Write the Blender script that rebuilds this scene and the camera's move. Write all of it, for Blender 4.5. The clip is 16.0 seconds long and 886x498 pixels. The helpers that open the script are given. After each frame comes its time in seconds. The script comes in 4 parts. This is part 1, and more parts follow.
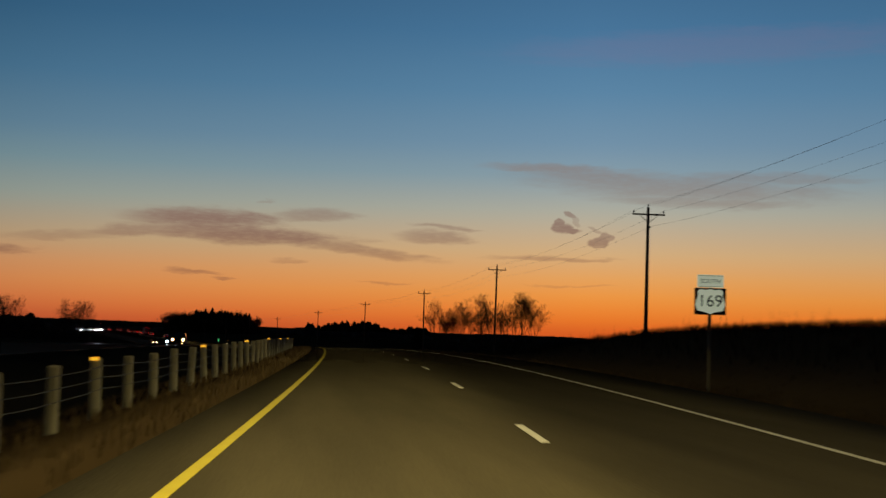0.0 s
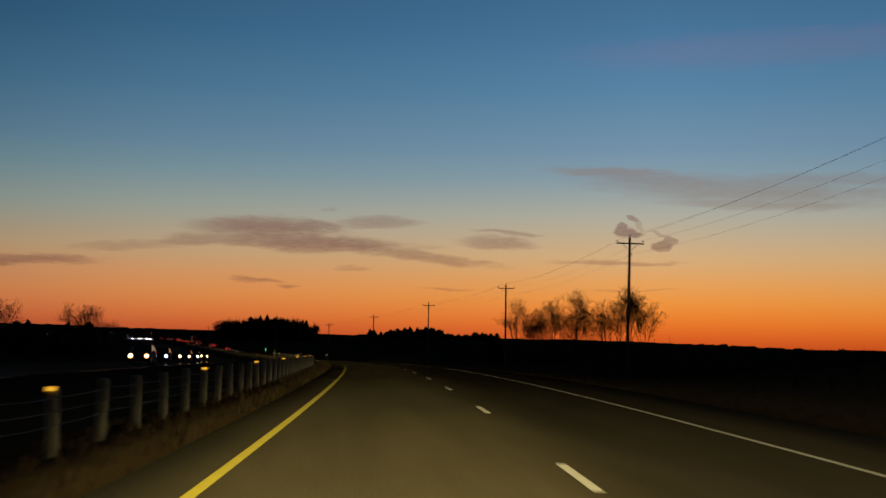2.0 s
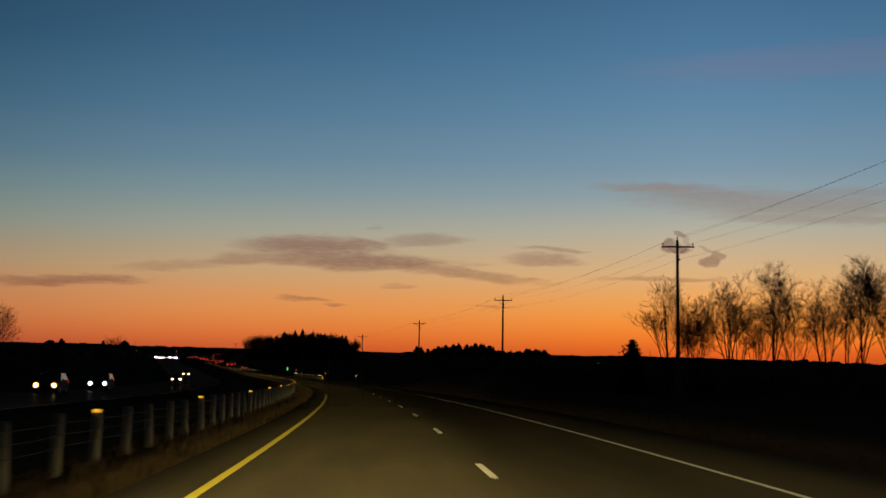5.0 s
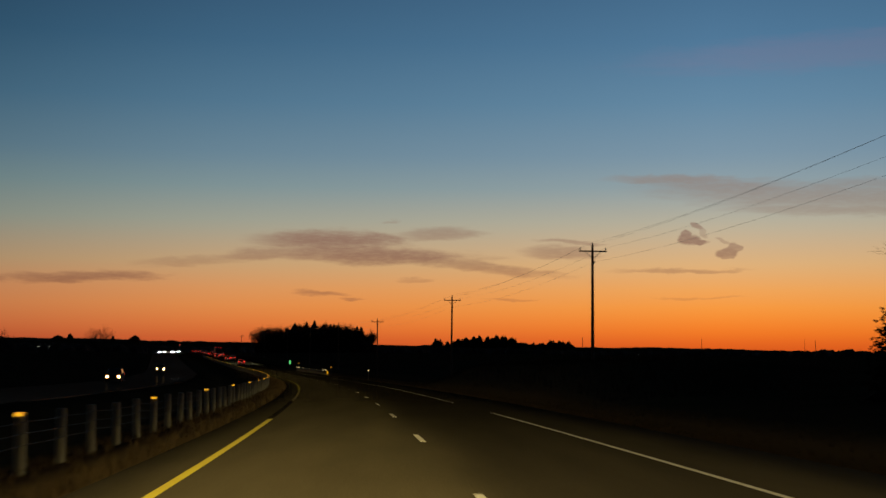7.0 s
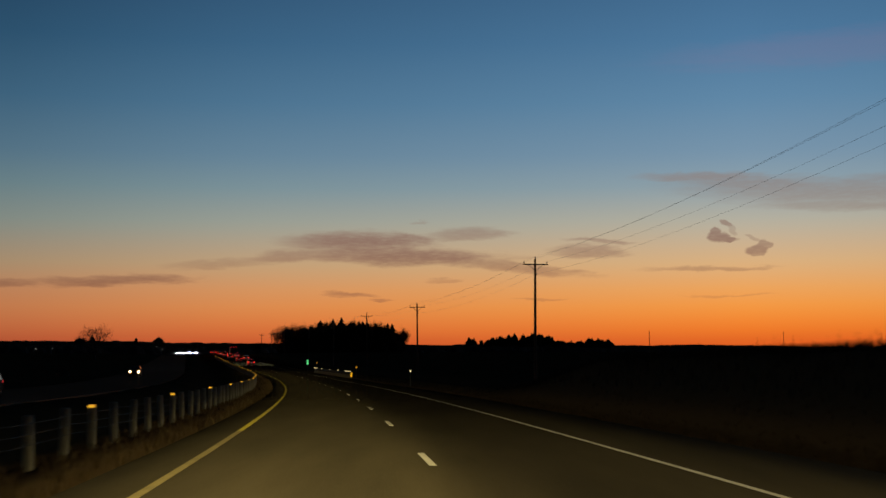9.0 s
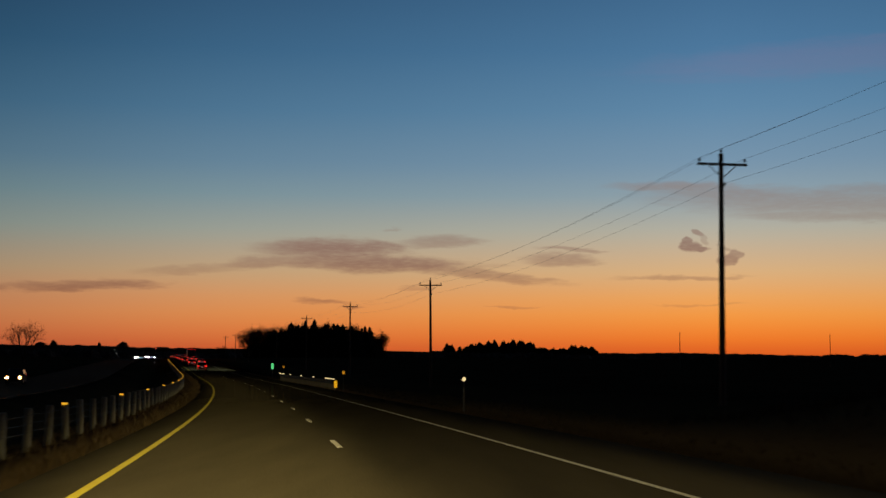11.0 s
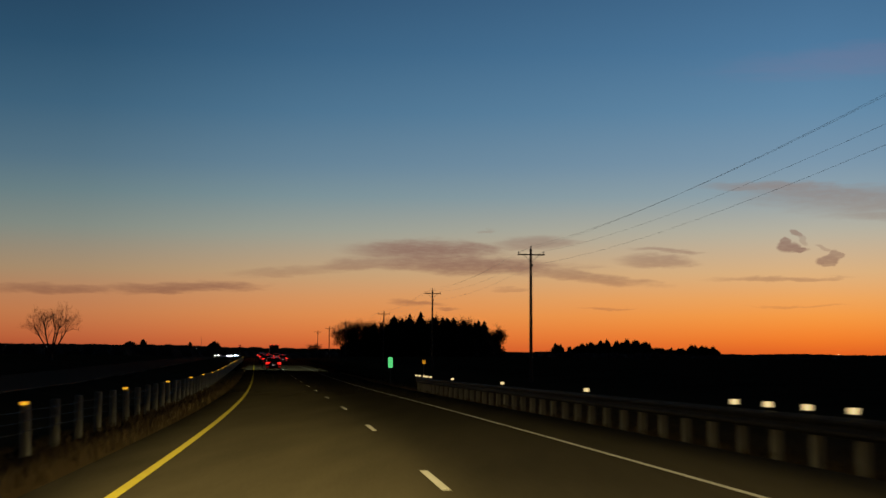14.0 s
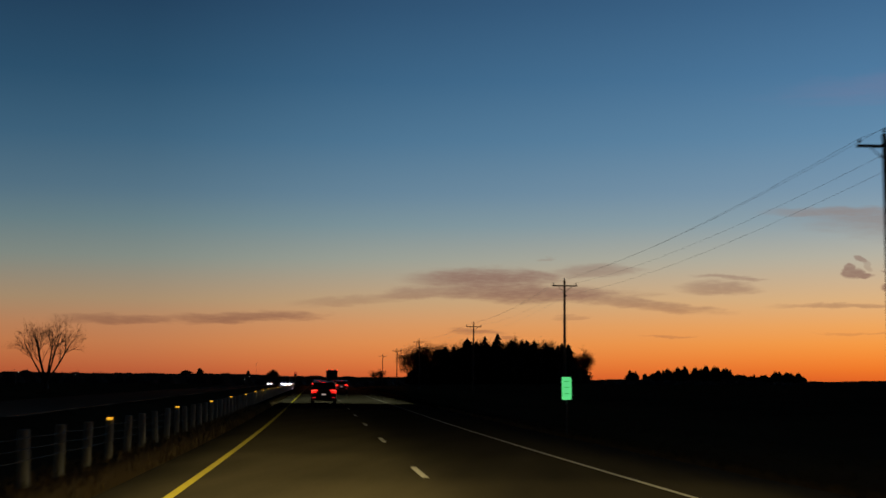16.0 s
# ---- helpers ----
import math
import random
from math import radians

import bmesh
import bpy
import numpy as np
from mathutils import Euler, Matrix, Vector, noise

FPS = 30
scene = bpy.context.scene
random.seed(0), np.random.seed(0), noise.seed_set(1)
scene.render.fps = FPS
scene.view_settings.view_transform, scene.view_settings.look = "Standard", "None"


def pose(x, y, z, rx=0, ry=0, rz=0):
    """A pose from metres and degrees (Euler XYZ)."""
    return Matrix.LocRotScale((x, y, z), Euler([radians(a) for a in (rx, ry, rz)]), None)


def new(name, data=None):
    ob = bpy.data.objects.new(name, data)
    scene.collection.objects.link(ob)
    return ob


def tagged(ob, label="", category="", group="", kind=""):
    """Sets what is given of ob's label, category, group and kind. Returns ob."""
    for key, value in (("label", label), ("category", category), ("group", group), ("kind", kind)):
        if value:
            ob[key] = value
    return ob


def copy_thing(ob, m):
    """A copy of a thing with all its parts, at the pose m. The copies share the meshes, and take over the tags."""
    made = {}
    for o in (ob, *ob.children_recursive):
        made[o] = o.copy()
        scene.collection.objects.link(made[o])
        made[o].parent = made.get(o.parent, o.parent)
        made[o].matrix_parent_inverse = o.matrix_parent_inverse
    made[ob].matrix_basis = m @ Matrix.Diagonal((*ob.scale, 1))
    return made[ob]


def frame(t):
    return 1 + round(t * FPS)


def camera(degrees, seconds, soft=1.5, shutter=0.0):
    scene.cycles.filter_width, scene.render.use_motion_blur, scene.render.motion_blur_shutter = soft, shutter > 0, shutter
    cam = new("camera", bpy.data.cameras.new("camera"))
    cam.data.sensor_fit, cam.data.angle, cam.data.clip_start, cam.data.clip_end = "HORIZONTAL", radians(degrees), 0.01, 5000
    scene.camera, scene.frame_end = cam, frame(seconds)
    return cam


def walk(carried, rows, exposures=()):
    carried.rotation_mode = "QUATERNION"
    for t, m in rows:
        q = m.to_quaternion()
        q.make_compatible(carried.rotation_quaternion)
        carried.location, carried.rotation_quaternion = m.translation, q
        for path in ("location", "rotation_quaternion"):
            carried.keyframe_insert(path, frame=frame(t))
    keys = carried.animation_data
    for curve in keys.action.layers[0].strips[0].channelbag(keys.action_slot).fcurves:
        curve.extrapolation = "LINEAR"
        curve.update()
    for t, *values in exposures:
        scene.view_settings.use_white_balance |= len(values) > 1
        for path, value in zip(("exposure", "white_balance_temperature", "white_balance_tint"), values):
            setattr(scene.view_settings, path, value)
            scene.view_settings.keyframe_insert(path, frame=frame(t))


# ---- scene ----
EXPOSURES = [(0.0, -0.04, 6400, 7), (3.5, 0.0, 6400, 7), (6.0, 0.07, 7100, 10), (7.5, 0.06, 7100, 10), (9.0, 0.04, 6600, 10), (12.5, 0.04, 6550, 10), (15.0, 0.07, 6750, 10), (16.0, 0.07, 6600, 10)]
FILL_POWER = 960.0
cam = camera(35.79, 16.0, 1.5, 0.35)
PATH = [
    (0.0, -2.11, 0.81, 1.450, -7.11, 3.89, -1.67),
    (0.5, -0.90, 16.50, 1.605, -6.63, 4.12, -1.70),
    (1.0, 0.28, 32.75, 1.800, -5.88, 4.19, -1.32),
    (1.5, 1.29, 48.99, 1.956, -5.21, 4.19, -1.24),
    (2.0, 2.20, 65.30, 2.051, -4.46, 4.07, -1.14),
    (2.5, 3.00, 81.89, 2.110, -3.76, 4.10, -1.02),
    (3.0, 3.69, 98.67, 2.132, -3.08, 4.36, -0.99),
    (3.5, 4.26, 115.53, 2.119, -2.77, 4.69, -0.96),
    (4.0, 4.69, 132.36, 2.071, -2.66, 4.74, -0.90),
    (4.5, 4.99, 149.10, 1.992, -2.58, 4.76, -0.85),
    (5.0, 5.18, 165.84, 1.885, -2.50, 4.77, -0.79),
    (5.5, 5.24, 182.59, 1.751, -2.42, 4.76, -0.72),
    (6.0, 5.17, 199.38, 1.595, -2.31, 4.75, -0.66),
    (6.5, 4.97, 216.21, 1.424, -1.97, 4.58, -0.54),
    (7.0, 4.63, 233.05, 1.246, -1.78, 4.50, -0.40),
    (7.5, 4.16, 249.95, 1.068, -1.66, 4.49, -0.21),
    (8.0, 3.54, 266.94, 0.891, -1.19, 4.53, -0.19),
    (8.5, 2.77, 284.04, 0.717, -0.77, 4.55, -0.02),
    (9.0, 1.87, 301.23, 0.544, -0.54, 4.51, 0.15),
    (9.5, 0.82, 318.46, 0.376, -0.82, 4.64, 0.11),
    (10.0, -0.37, 335.69, 0.213, -1.10, 4.70, 0.01),
    (10.5, -1.71, 352.92, 0.055, -1.43, 4.76, -0.09),
    (11.0, -3.19, 370.17, -0.099, -1.72, 4.82, -0.21),
    (11.5, -4.82, 387.39, -0.248, -1.91, 4.86, -0.32),
    (12.0, -6.58, 404.55, -0.390, -1.90, 4.90, -0.44),
    (12.5, -8.47, 421.61, -0.517, -0.08, 4.87, -0.61),
    (13.0, -10.49, 438.60, -0.621, 1.05, 4.90, -0.78),
    (13.5, -12.63, 455.57, -0.696, 1.70, 4.82, -0.45),
    (14.0, -14.89, 472.57, -0.742, 2.21, 4.87, -0.35),
    (14.5, -17.26, 489.62, -0.764, 2.61, 4.90, -0.12),
    (15.0, -19.77, 506.68, -0.769, 3.15, 5.39, 0.06),
    (15.5, -22.42, 523.73, -0.759, 3.89, 5.68, 0.08),
    (16.0, -25.19, 540.76, -0.736, 4.73, 6.05, -0.19),
]
walk(cam, [(t, pose(x, y, z, 90 + pitch, roll, yaw)) for t, x, y, z, yaw, pitch, roll in PATH], EXPOSURES)


# ---- the road's line: heading, grade and cross slope at even steps along it ----
STEP = 68.494
HEADING = [-4.58, -2.71, -0.93, 0.78, 2.56, 4.29, 6.10, 7.79, 9.51, 9.93, 10.02] + [10.0] * 12
GRADE = [1.40, 0.42, -0.43, -1.01, -1.02, -0.91, -0.77, -0.17, 0.20, 1.05, 1.05, 1.1, 1.1, 1.0, 0.9, 0.7, 0.4, 0.2] + [0.0] * 5
SLOPE = [0.52, 0.40, 0.28, 0.30, 0.31, 0.33, 0.34, 0.0, -0.38, -0.5, -0.5, -0.3] + [0.0] * 11


def knots(values, s):
    """A smooth curve through values that stand STEP metres apart."""
    v = np.array(values)
    m = np.gradient(v)
    s = np.clip(np.asarray(s, float) / STEP, 0, len(v) - 1.0001)
    i = s.astype(int)
    u = s - i
    return (v[i] * (2 * u**3 - 3 * u**2 + 1) + v[i + 1] * (3 * u**2 - 2 * u**3)
            + m[i] * (u**3 - 2 * u**2 + u) + m[i + 1] * (u**3 - u**2))


S_LINE = np.linspace(-3000, 4600, 22801)
_h = np.radians(knots(HEADING, S_LINE))
_g = knots(GRADE, S_LINE) / 100
_g[S_LINE < 0] = 0
_d = S_LINE[1] - S_LINE[0]


def summed(v):
    w = np.concatenate([[0], np.cumsum((v[1:] + v[:-1]) / 2 * _d)])
    return w - np.interp(0, S_LINE, w)


X_LINE, Y_LINE, Z_LINE = summed(-np.sin(_h)), summed(np.cos(_h)), summed(_g)
B_LINE = np.tan(np.radians(knots(SLOPE, S_LINE)))


def line(s):
    """x, y, z, heading in radians and cross slope of the lane line at s metres along the road."""
    return [np.interp(s, S_LINE, v) for v in (X_LINE, Y_LINE, Z_LINE, _h, B_LINE)]


def smoothstep(a, b, x):
    t = np.clip((np.asarray(x, float) - a) / (b - a), 0, 1)
    return t * t * (3 - 2 * t)


PROFILE_U = [-90, -60, -44, -36, -31, -28.5, -17.0, -15.4, -12.6, -10.2, -8.0, -6.2, -5.1, 6.1, 7.2, 9.5, 12.5, 15, 30, 60, 90]
PROFILE_Z = [0.4, 0.2, 0.0, -0.7, -0.9, -0.16, -0.16, -0.4, -1.3, -1.2, -0.45, -0.10, -0.05, -0.05, -0.25, -0.75, -1.0, -0.6, 0.2, 0.5, 0.6]


def lift(s, u):
    """Height of the ground over the lane line."""
    z = np.interp(u, PROFILE_U, PROFILE_Z)
    bank = smoothstep(13.5, 19, u) * (1 - smoothstep(30, 55, u)) * (1 - smoothstep(82, 178, s))
    z = z + 2.3 * bank
    second = smoothstep(13.5, 19, u) * (1 - smoothstep(30, 55, u)) * smoothstep(314, 346, s) * (1 - smoothstep(395, 432, s))
    z = z + 2.45 * second
    return z


def ground_z(s, u):
    x, y, z, h, b = line(s)
    flat = np.clip(u, -5.6, 7.0)
    base = z + b * flat + lift(s, u)
    far = smoothstep(60, 700, np.abs(u))
    rolling = 1.2 * np.sin(s / 170.0 + u / 240.0) + 0.8 * np.sin(u / 130.0 - s / 310.0)
    field = 1.5 + smoothstep(300, 2600, np.abs(u)) * 6 + smoothstep(700, 2600, s) * 5 + rolling
    out = base * (1 - far) + field * far
    near = smoothstep(30, 120, np.abs(u)) * (1 - far)
    # the land climbs to a far wooded ridge, lower towards the glow
    rise = smoothstep(1750, 2300, np.hypot(s, np.minimum(u + 250, 0))) * (17 - 8 * smoothstep(120, 500, u) - 9 * smoothstep(800, 1150, u))
    return out + near * rolling * 0.4 + rise


MEAN = math.radians(4.0)


def at(s, u, dz=0.0, on="road"):
    """A place s metres along the road and u metres to the right of the lane line."""
    x, y, z, h, b = line(s)
    side = np.clip(u, -90, 90)
    over = u - side
    px = x + side * np.cos(h) + over * math.cos(MEAN)
    py = y + side * np.sin(h) + over * math.sin(MEAN)
    pz = (z + b * np.clip(u, -5.6, 7.0)) if on == "road" else ground_z(s, u)
    return px, py, pz + dz


def heading(s):
    return math.degrees(float(line(s)[3]))


def stand(s, u, dz=0.0, turn=0.0, on="ground"):
    """The pose of a thing that stands there, facing along the road."""
    x, y, z = at(s, u, dz, on)
    return pose(float(x), float(y), float(z), 0, 0, heading(s) + turn)


# ---- sky: the afterglow of a sun that has set to the right of the road ----
def rgb(r, g, b):
    f = lambda c: c / 255 / 12.92 if c <= 10 else ((c / 255 + 0.055) / 1.055) ** 2.4
    return (f(r), f(g), f(b), 1)


world = bpy.data.worlds.new("dusk_sky")
scene.world = world
world.use_nodes = True
wn, wl = world.node_tree.nodes, world.node_tree.links
wn.clear()


def sky_math(op, a, b=None, c=None, clamp=False):
    n = wn.new("ShaderNodeMath")
    n.operation, n.use_clamp = op, clamp
    for i, v in enumerate((a, b, c)):
        if v is None:
            continue
        if isinstance(v, (int, float)):
            n.inputs[i].default_value = v
        else:
            wl.new(v, n.inputs[i])
    return n.outputs[0]


coord = wn.new("ShaderNodeTexCoord")
parts_xyz = wn.new("ShaderNodeSeparateXYZ")
wl.new(coord.outputs["Generated"], parts_xyz.inputs[0])
sx, sy, sz = parts_xyz.outputs
azimuth = sky_math("MULTIPLY", sky_math("ARCTAN2", sx, sy), 57.29578)
elevation = sky_math("MULTIPLY", sky_math("ARCSINE", sz), 57.29578)


def sky_ramp(stops):
    r = wn.new("ShaderNodeValToRGB")
    r.color_ramp.interpolation = "LINEAR"
    e = r.color_ramp.elements
    while len(e) > 1:
        e.remove(e[-1])
    for i, (deg, col) in enumerate(stops):
        x = e[0] if i == 0 else e.new(deg / 90)
        x.position, x.color = deg / 90, rgb(*col)
    wl.new(sky_math("DIVIDE", elevation, 90.0, clamp=True), r.inputs[0])
    return r.outputs[0]


SKY_LEFT = [(0.0, (152, 59, 40)), (0.6, (185, 85, 53)), (1.2, (200, 108, 65)), (2.0, (204, 128, 80)), (2.8, (197, 137, 95)), (3.8, (177, 148, 115)), (5.5, (138, 147, 139)),
            (7.0, (110, 135, 142)), (8.3, (89, 121, 141)), (10.5, (65, 104, 132)), (13, (47, 86, 116)), (16, (37, 69, 98)), (21, (25, 47, 68)), (32, (13, 25, 38)), (90, (5, 9, 15))]
SKY_RIGHT = [(0.0, (199, 74, 28)), (0.6, (223, 99, 36)), (1.2, (238, 125, 44)), (2.0, (241, 150, 65)), (2.8, (233, 163, 93)), (3.8, (216, 174, 125)), (5.5, (179, 174, 158)),
             (7.0, (140, 159, 169)), (8.3, (118, 147, 170)), (10.5, (94, 134, 166)), (13, (75, 118, 155)), (16, (60, 100, 137)), (21, (38, 66, 94)), (32, (15, 29, 44)), (90, (5, 9, 15))]


def sky_mix(factor, a, b):
    n = wn.new("ShaderNodeMix")
    n.data_type = "RGBA"
    wl.new(factor, n.inputs[0])
    for sock, v in ((n.inputs[6], a), (n.inputs[7], b)):
        if isinstance(v, tuple):
            sock.default_value = v
        else:
            wl.new(v, sock)
    return n.outputs[2]


def sky_range(v, a, b, lo=0.0, hi=1.0, kind="SMOOTHSTEP"):
    n = wn.new("ShaderNodeMapRange")
    n.interpolation_type = kind
    wl.new(v, n.inputs[0])
    for i, x in enumerate((a, b, lo, hi)):
        n.inputs[i + 1].default_value = x
    return n.outputs[0]


glow_side = sky_range(azimuth, -17.0, 13.0, kind="LINEAR")
clear = sky_mix(glow_side, sky_ramp(SKY_LEFT), sky_ramp(SKY_RIGHT))
# the half of the sky behind the camera is plain dark blue
behind = sky_range(sy, 0.3, -0.4)
clear = sky_mix(behind, clear, rgb(15, 22, 34))

# clouds: torn streaks and two small puffs, in degrees of azimuth and elevation
stretch = wn.new("ShaderNodeCombineXYZ")
wl.new(sky_math("MULTIPLY", azimuth, 0.45), stretch.inputs[0])
wl.new(sky_math("MULTIPLY", elevation, 2.2), stretch.inputs[1])


def sky_noise(scale, detail, rough, shift):
    n = wn.new("ShaderNodeTexNoise")
    n.inputs["Scale"].default_value, n.inputs["Detail"].default_value, n.inputs["Roughness"].default_value = scale, detail, rough
    m = wn.new("ShaderNodeVectorMath")
    m.operation = "ADD"
    m.inputs[1].default_value = (shift, shift * 1.7, 0)
    wl.new(stretch.outputs[0], m.inputs[0])
    wl.new(m.outputs[0], n.inputs["Vector"])
    return n.outputs["Fac"]


warp = sky_noise(1.1, 4, 0.6, 3.0)
fray = sky_noise(1.5, 6, 0.62, 11.0)
fine = sky_noise(5.0, 4, 0.6, 7.0)
el_warped = sky_math("ADD", elevation, sky_math("MULTIPLY", sky_math("SUBTRACT", warp, 0.5), 0.55))
az_warped = sky_math("ADD", azimuth, sky_math("MULTIPLY", sky_math("SUBTRACT", fray, 0.5), 1.6))


def cloud(az, el, ra, re, dense, tilt=0.0, a_in=None, e_in=None, torn=0.9, crisp=0.05):
    da = sky_math("SUBTRACT", az_warped if a_in is None else a_in, az)
    de = sky_math("SUBTRACT", el_warped if e_in is None else e_in, el)
    de = sky_math("SUBTRACT", de, sky_math("MULTIPLY", da, tilt))
    qa, qe = sky_math("DIVIDE", da, ra), sky_math("DIVIDE", de, re)
    d = sky_math("ADD", sky_math("MULTIPLY", qa, qa), sky_math("MULTIPLY", qe, qe))
    d = sky_math("ADD", d, sky_math("MULTIPLY", sky_math("SUBTRACT", fray, 0.5), torn * 1.6))
    return sky_range(d, 1.55, crisp - 0.15, 0.0, dense)


CLOUDS = [  # azimuth, elevation, half width, half height, density, tilt
    (-2.9, 4.80, 3.3, 0.46, 0.92, 0.0), (-1.2, 4.20, 4.8, 0.40, 0.85, -0.03), (-5.6, 4.25, 2.4, 0.26, 0.55, 0.10),
    (3.2, 3.80, 3.4, 0.24, 0.55, -0.12), (1.7, 5.12, 1.9, 0.27, 0.55, 0.02), (-8.6, 3.85, 2.4, 0.22, 0.35, 0.05),
    (-13.0, 3.15, 3.4, 0.24, 0.72, 0.03), (-18.0, 3.0, 2.6, 0.2, 0.6, 0.0), (6.7, 4.36, 1.7, 0.30, 0.55, -0.02), (7.0, 4.80, 1.4, 0.10, 0.55, -0.05),
    (-3.4, 2.62, 1.0, 0.11, 0.55, -0.04), (-2.0, 2.40, 0.5, 0.06, 0.5, -0.05), (11.6, 3.58, 2.8, 0.09, 0.45, 0.0),
    (4.6, 2.38, 1.1, 0.06, 0.35, 0.0), (-0.3, 5.62, 0.4, 0.09, 0.4, 0.05), (0.6, 3.2, 0.8, 0.08, 0.3, 0.0), (12.5, 2.5, 2.0, 0.05, 0.25, 0.0),
    (16.5, 6.65, 6.4, 0.62, 0.50, -0.05), (11.6, 7.35, 3.0, 0.22, 0.60, -0.02), (13.6, 6.95, 3.6, 0.40, 0.55, -0.10), (17.6, 6.05, 4.4, 0.26, 0.45, -0.02), (20.5, 7.0, 4.0, 0.25, 0.4, 0.0),
]
cover = None
for c in CLOUDS:
    m = cloud(*c)
    cover = m if cover is None else sky_math("MAXIMUM", cover, m)
puff_at = wn.new("ShaderNodeCombineXYZ")
wl.new(sky_math("MULTIPLY", azimuth, 2.0), puff_at.inputs[0])
wl.new(sky_math("MULTIPLY", elevation, 2.6), puff_at.inputs[1])
puff_noise = wn.new("ShaderNodeTexNoise")
puff_noise.inputs["Scale"].default_value, puff_noise.inputs["Detail"].default_value = 1.0, 5
wl.new(puff_at.outputs[0], puff_noise.inputs["Vector"])
tug = wn.new("ShaderNodeSeparateXYZ")
wl.new(puff_noise.outputs["Color"], tug.inputs[0])
small = sky_math("ADD", azimuth, sky_math("MULTIPLY", sky_math("SUBTRACT", tug.outputs[0], 0.5), 0.5))
small_e = sky_math("ADD", elevation, sky_math("MULTIPLY", sky_math("SUBTRACT", tug.outputs[1], 0.5), 0.32))
for c in [(11.95, 4.90, 0.42, 0.22, 0.85, 0.0), (12.3, 4.80, 0.42, 0.11, 0.85, -0.12), (11.85, 5.10, 0.2, 0.16, 0.8, 0.0), (12.25, 5.45, 0.26, 0.13, 0.7, -0.3), (12.5, 5.22, 0.22, 0.22, 0.35, -0.8),
          (13.5, 4.34, 0.46, 0.20, 0.72, 0.10), (13.85, 4.56, 0.28, 0.15, 0.62, -0.3), (13.5, 4.16, 0.26, 0.10, 0.6, 0.0), (13.3, 4.82, 0.32, 0.07, 0.38, -0.3), (13.66, 4.44, 0.34, 0.16, 0.65, 0.0)]:
    m = cloud(*c, a_in=small, e_in=small_e, torn=0.25, crisp=0.75)
    cover = sky_math("MAXIMUM", cover, m)
cover = sky_math("MULTIPLY", cover, sky_range(fine, 0.2, 0.6, 0.75, 1.0))
cloud_colour = sky_mix(sky_range(elevation, 2.0, 7.0), rgb(134, 87, 67), rgb(141, 120, 110))
painted = sky_mix(cover, clear, cloud_colour)
veil = cloud(18.5, 12.4, 9.0, 0.75, 0.30, 0.03)
painted = sky_mix(veil, painted, rgb(122, 116, 148))
back = wn.new("ShaderNodeBackground")
wl.new(painted, back.inputs[0])
wl.new(sky_math("MULTIPLY", sky_range(azimuth, 12.0, 26.0, 1.0, 0.91), sky_range(azimuth, -24.0, -6.0, 0.80, 1.0)), back.inputs[1])
sky_out = wn.new("ShaderNodeOutputWorld")
wl.new(back.outputs[0], sky_out.inputs[0])


# ---- soft fill lamps added at headlamp height, one after another along the lane: they stand in for the moving headlamps of the car with the camera ----
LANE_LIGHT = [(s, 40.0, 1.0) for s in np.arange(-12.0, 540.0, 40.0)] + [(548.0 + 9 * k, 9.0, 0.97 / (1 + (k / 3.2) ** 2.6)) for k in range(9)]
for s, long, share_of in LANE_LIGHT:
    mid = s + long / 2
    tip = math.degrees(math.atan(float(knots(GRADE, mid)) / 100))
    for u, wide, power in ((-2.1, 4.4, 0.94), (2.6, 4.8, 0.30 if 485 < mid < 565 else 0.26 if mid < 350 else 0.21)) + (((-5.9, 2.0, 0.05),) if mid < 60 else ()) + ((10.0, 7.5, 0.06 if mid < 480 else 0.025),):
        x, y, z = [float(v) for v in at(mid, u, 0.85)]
        d = bpy.data.lights.new("fill_light", "AREA")
        d.shape, d.size, d.size_y, d.energy, d.color = "RECTANGLE", wide, long, FILL_POWER * power * share_of * long / 40 * (1.2 if mid < 60 else 1.08 if mid < 190 else 1.11 if 290 < mid < 525 else 1.0), (1.0, 0.77, 0.29)
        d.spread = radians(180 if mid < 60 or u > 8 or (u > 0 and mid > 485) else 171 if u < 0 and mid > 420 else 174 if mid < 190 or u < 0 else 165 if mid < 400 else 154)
        new("fill_light", d).matrix_world = pose(x, y, z, tip, 0, heading(mid))
# area lamps added over the road for the car ahead's pool of light, paler and cooler
for k, power in enumerate((210, 190, 130, 80, 45)):
    mid = 654 + 12 * k
    x, y, z = [float(v) for v in at(mid, 0.1, 0.75)]
    d = bpy.data.lights.new("fill_light", "AREA")
    d.shape, d.size, d.size_y, d.energy, d.color = "RECTANGLE", 10.0, 12.0, power * 10.0, (0.92, 1.0, 0.72)
    d.spread = radians(120)
    new("fill_light", d).matrix_world = pose(x, y, z, math.degrees(math.atan(float(knots(GRADE, mid)) / 100)), 0, heading(mid))


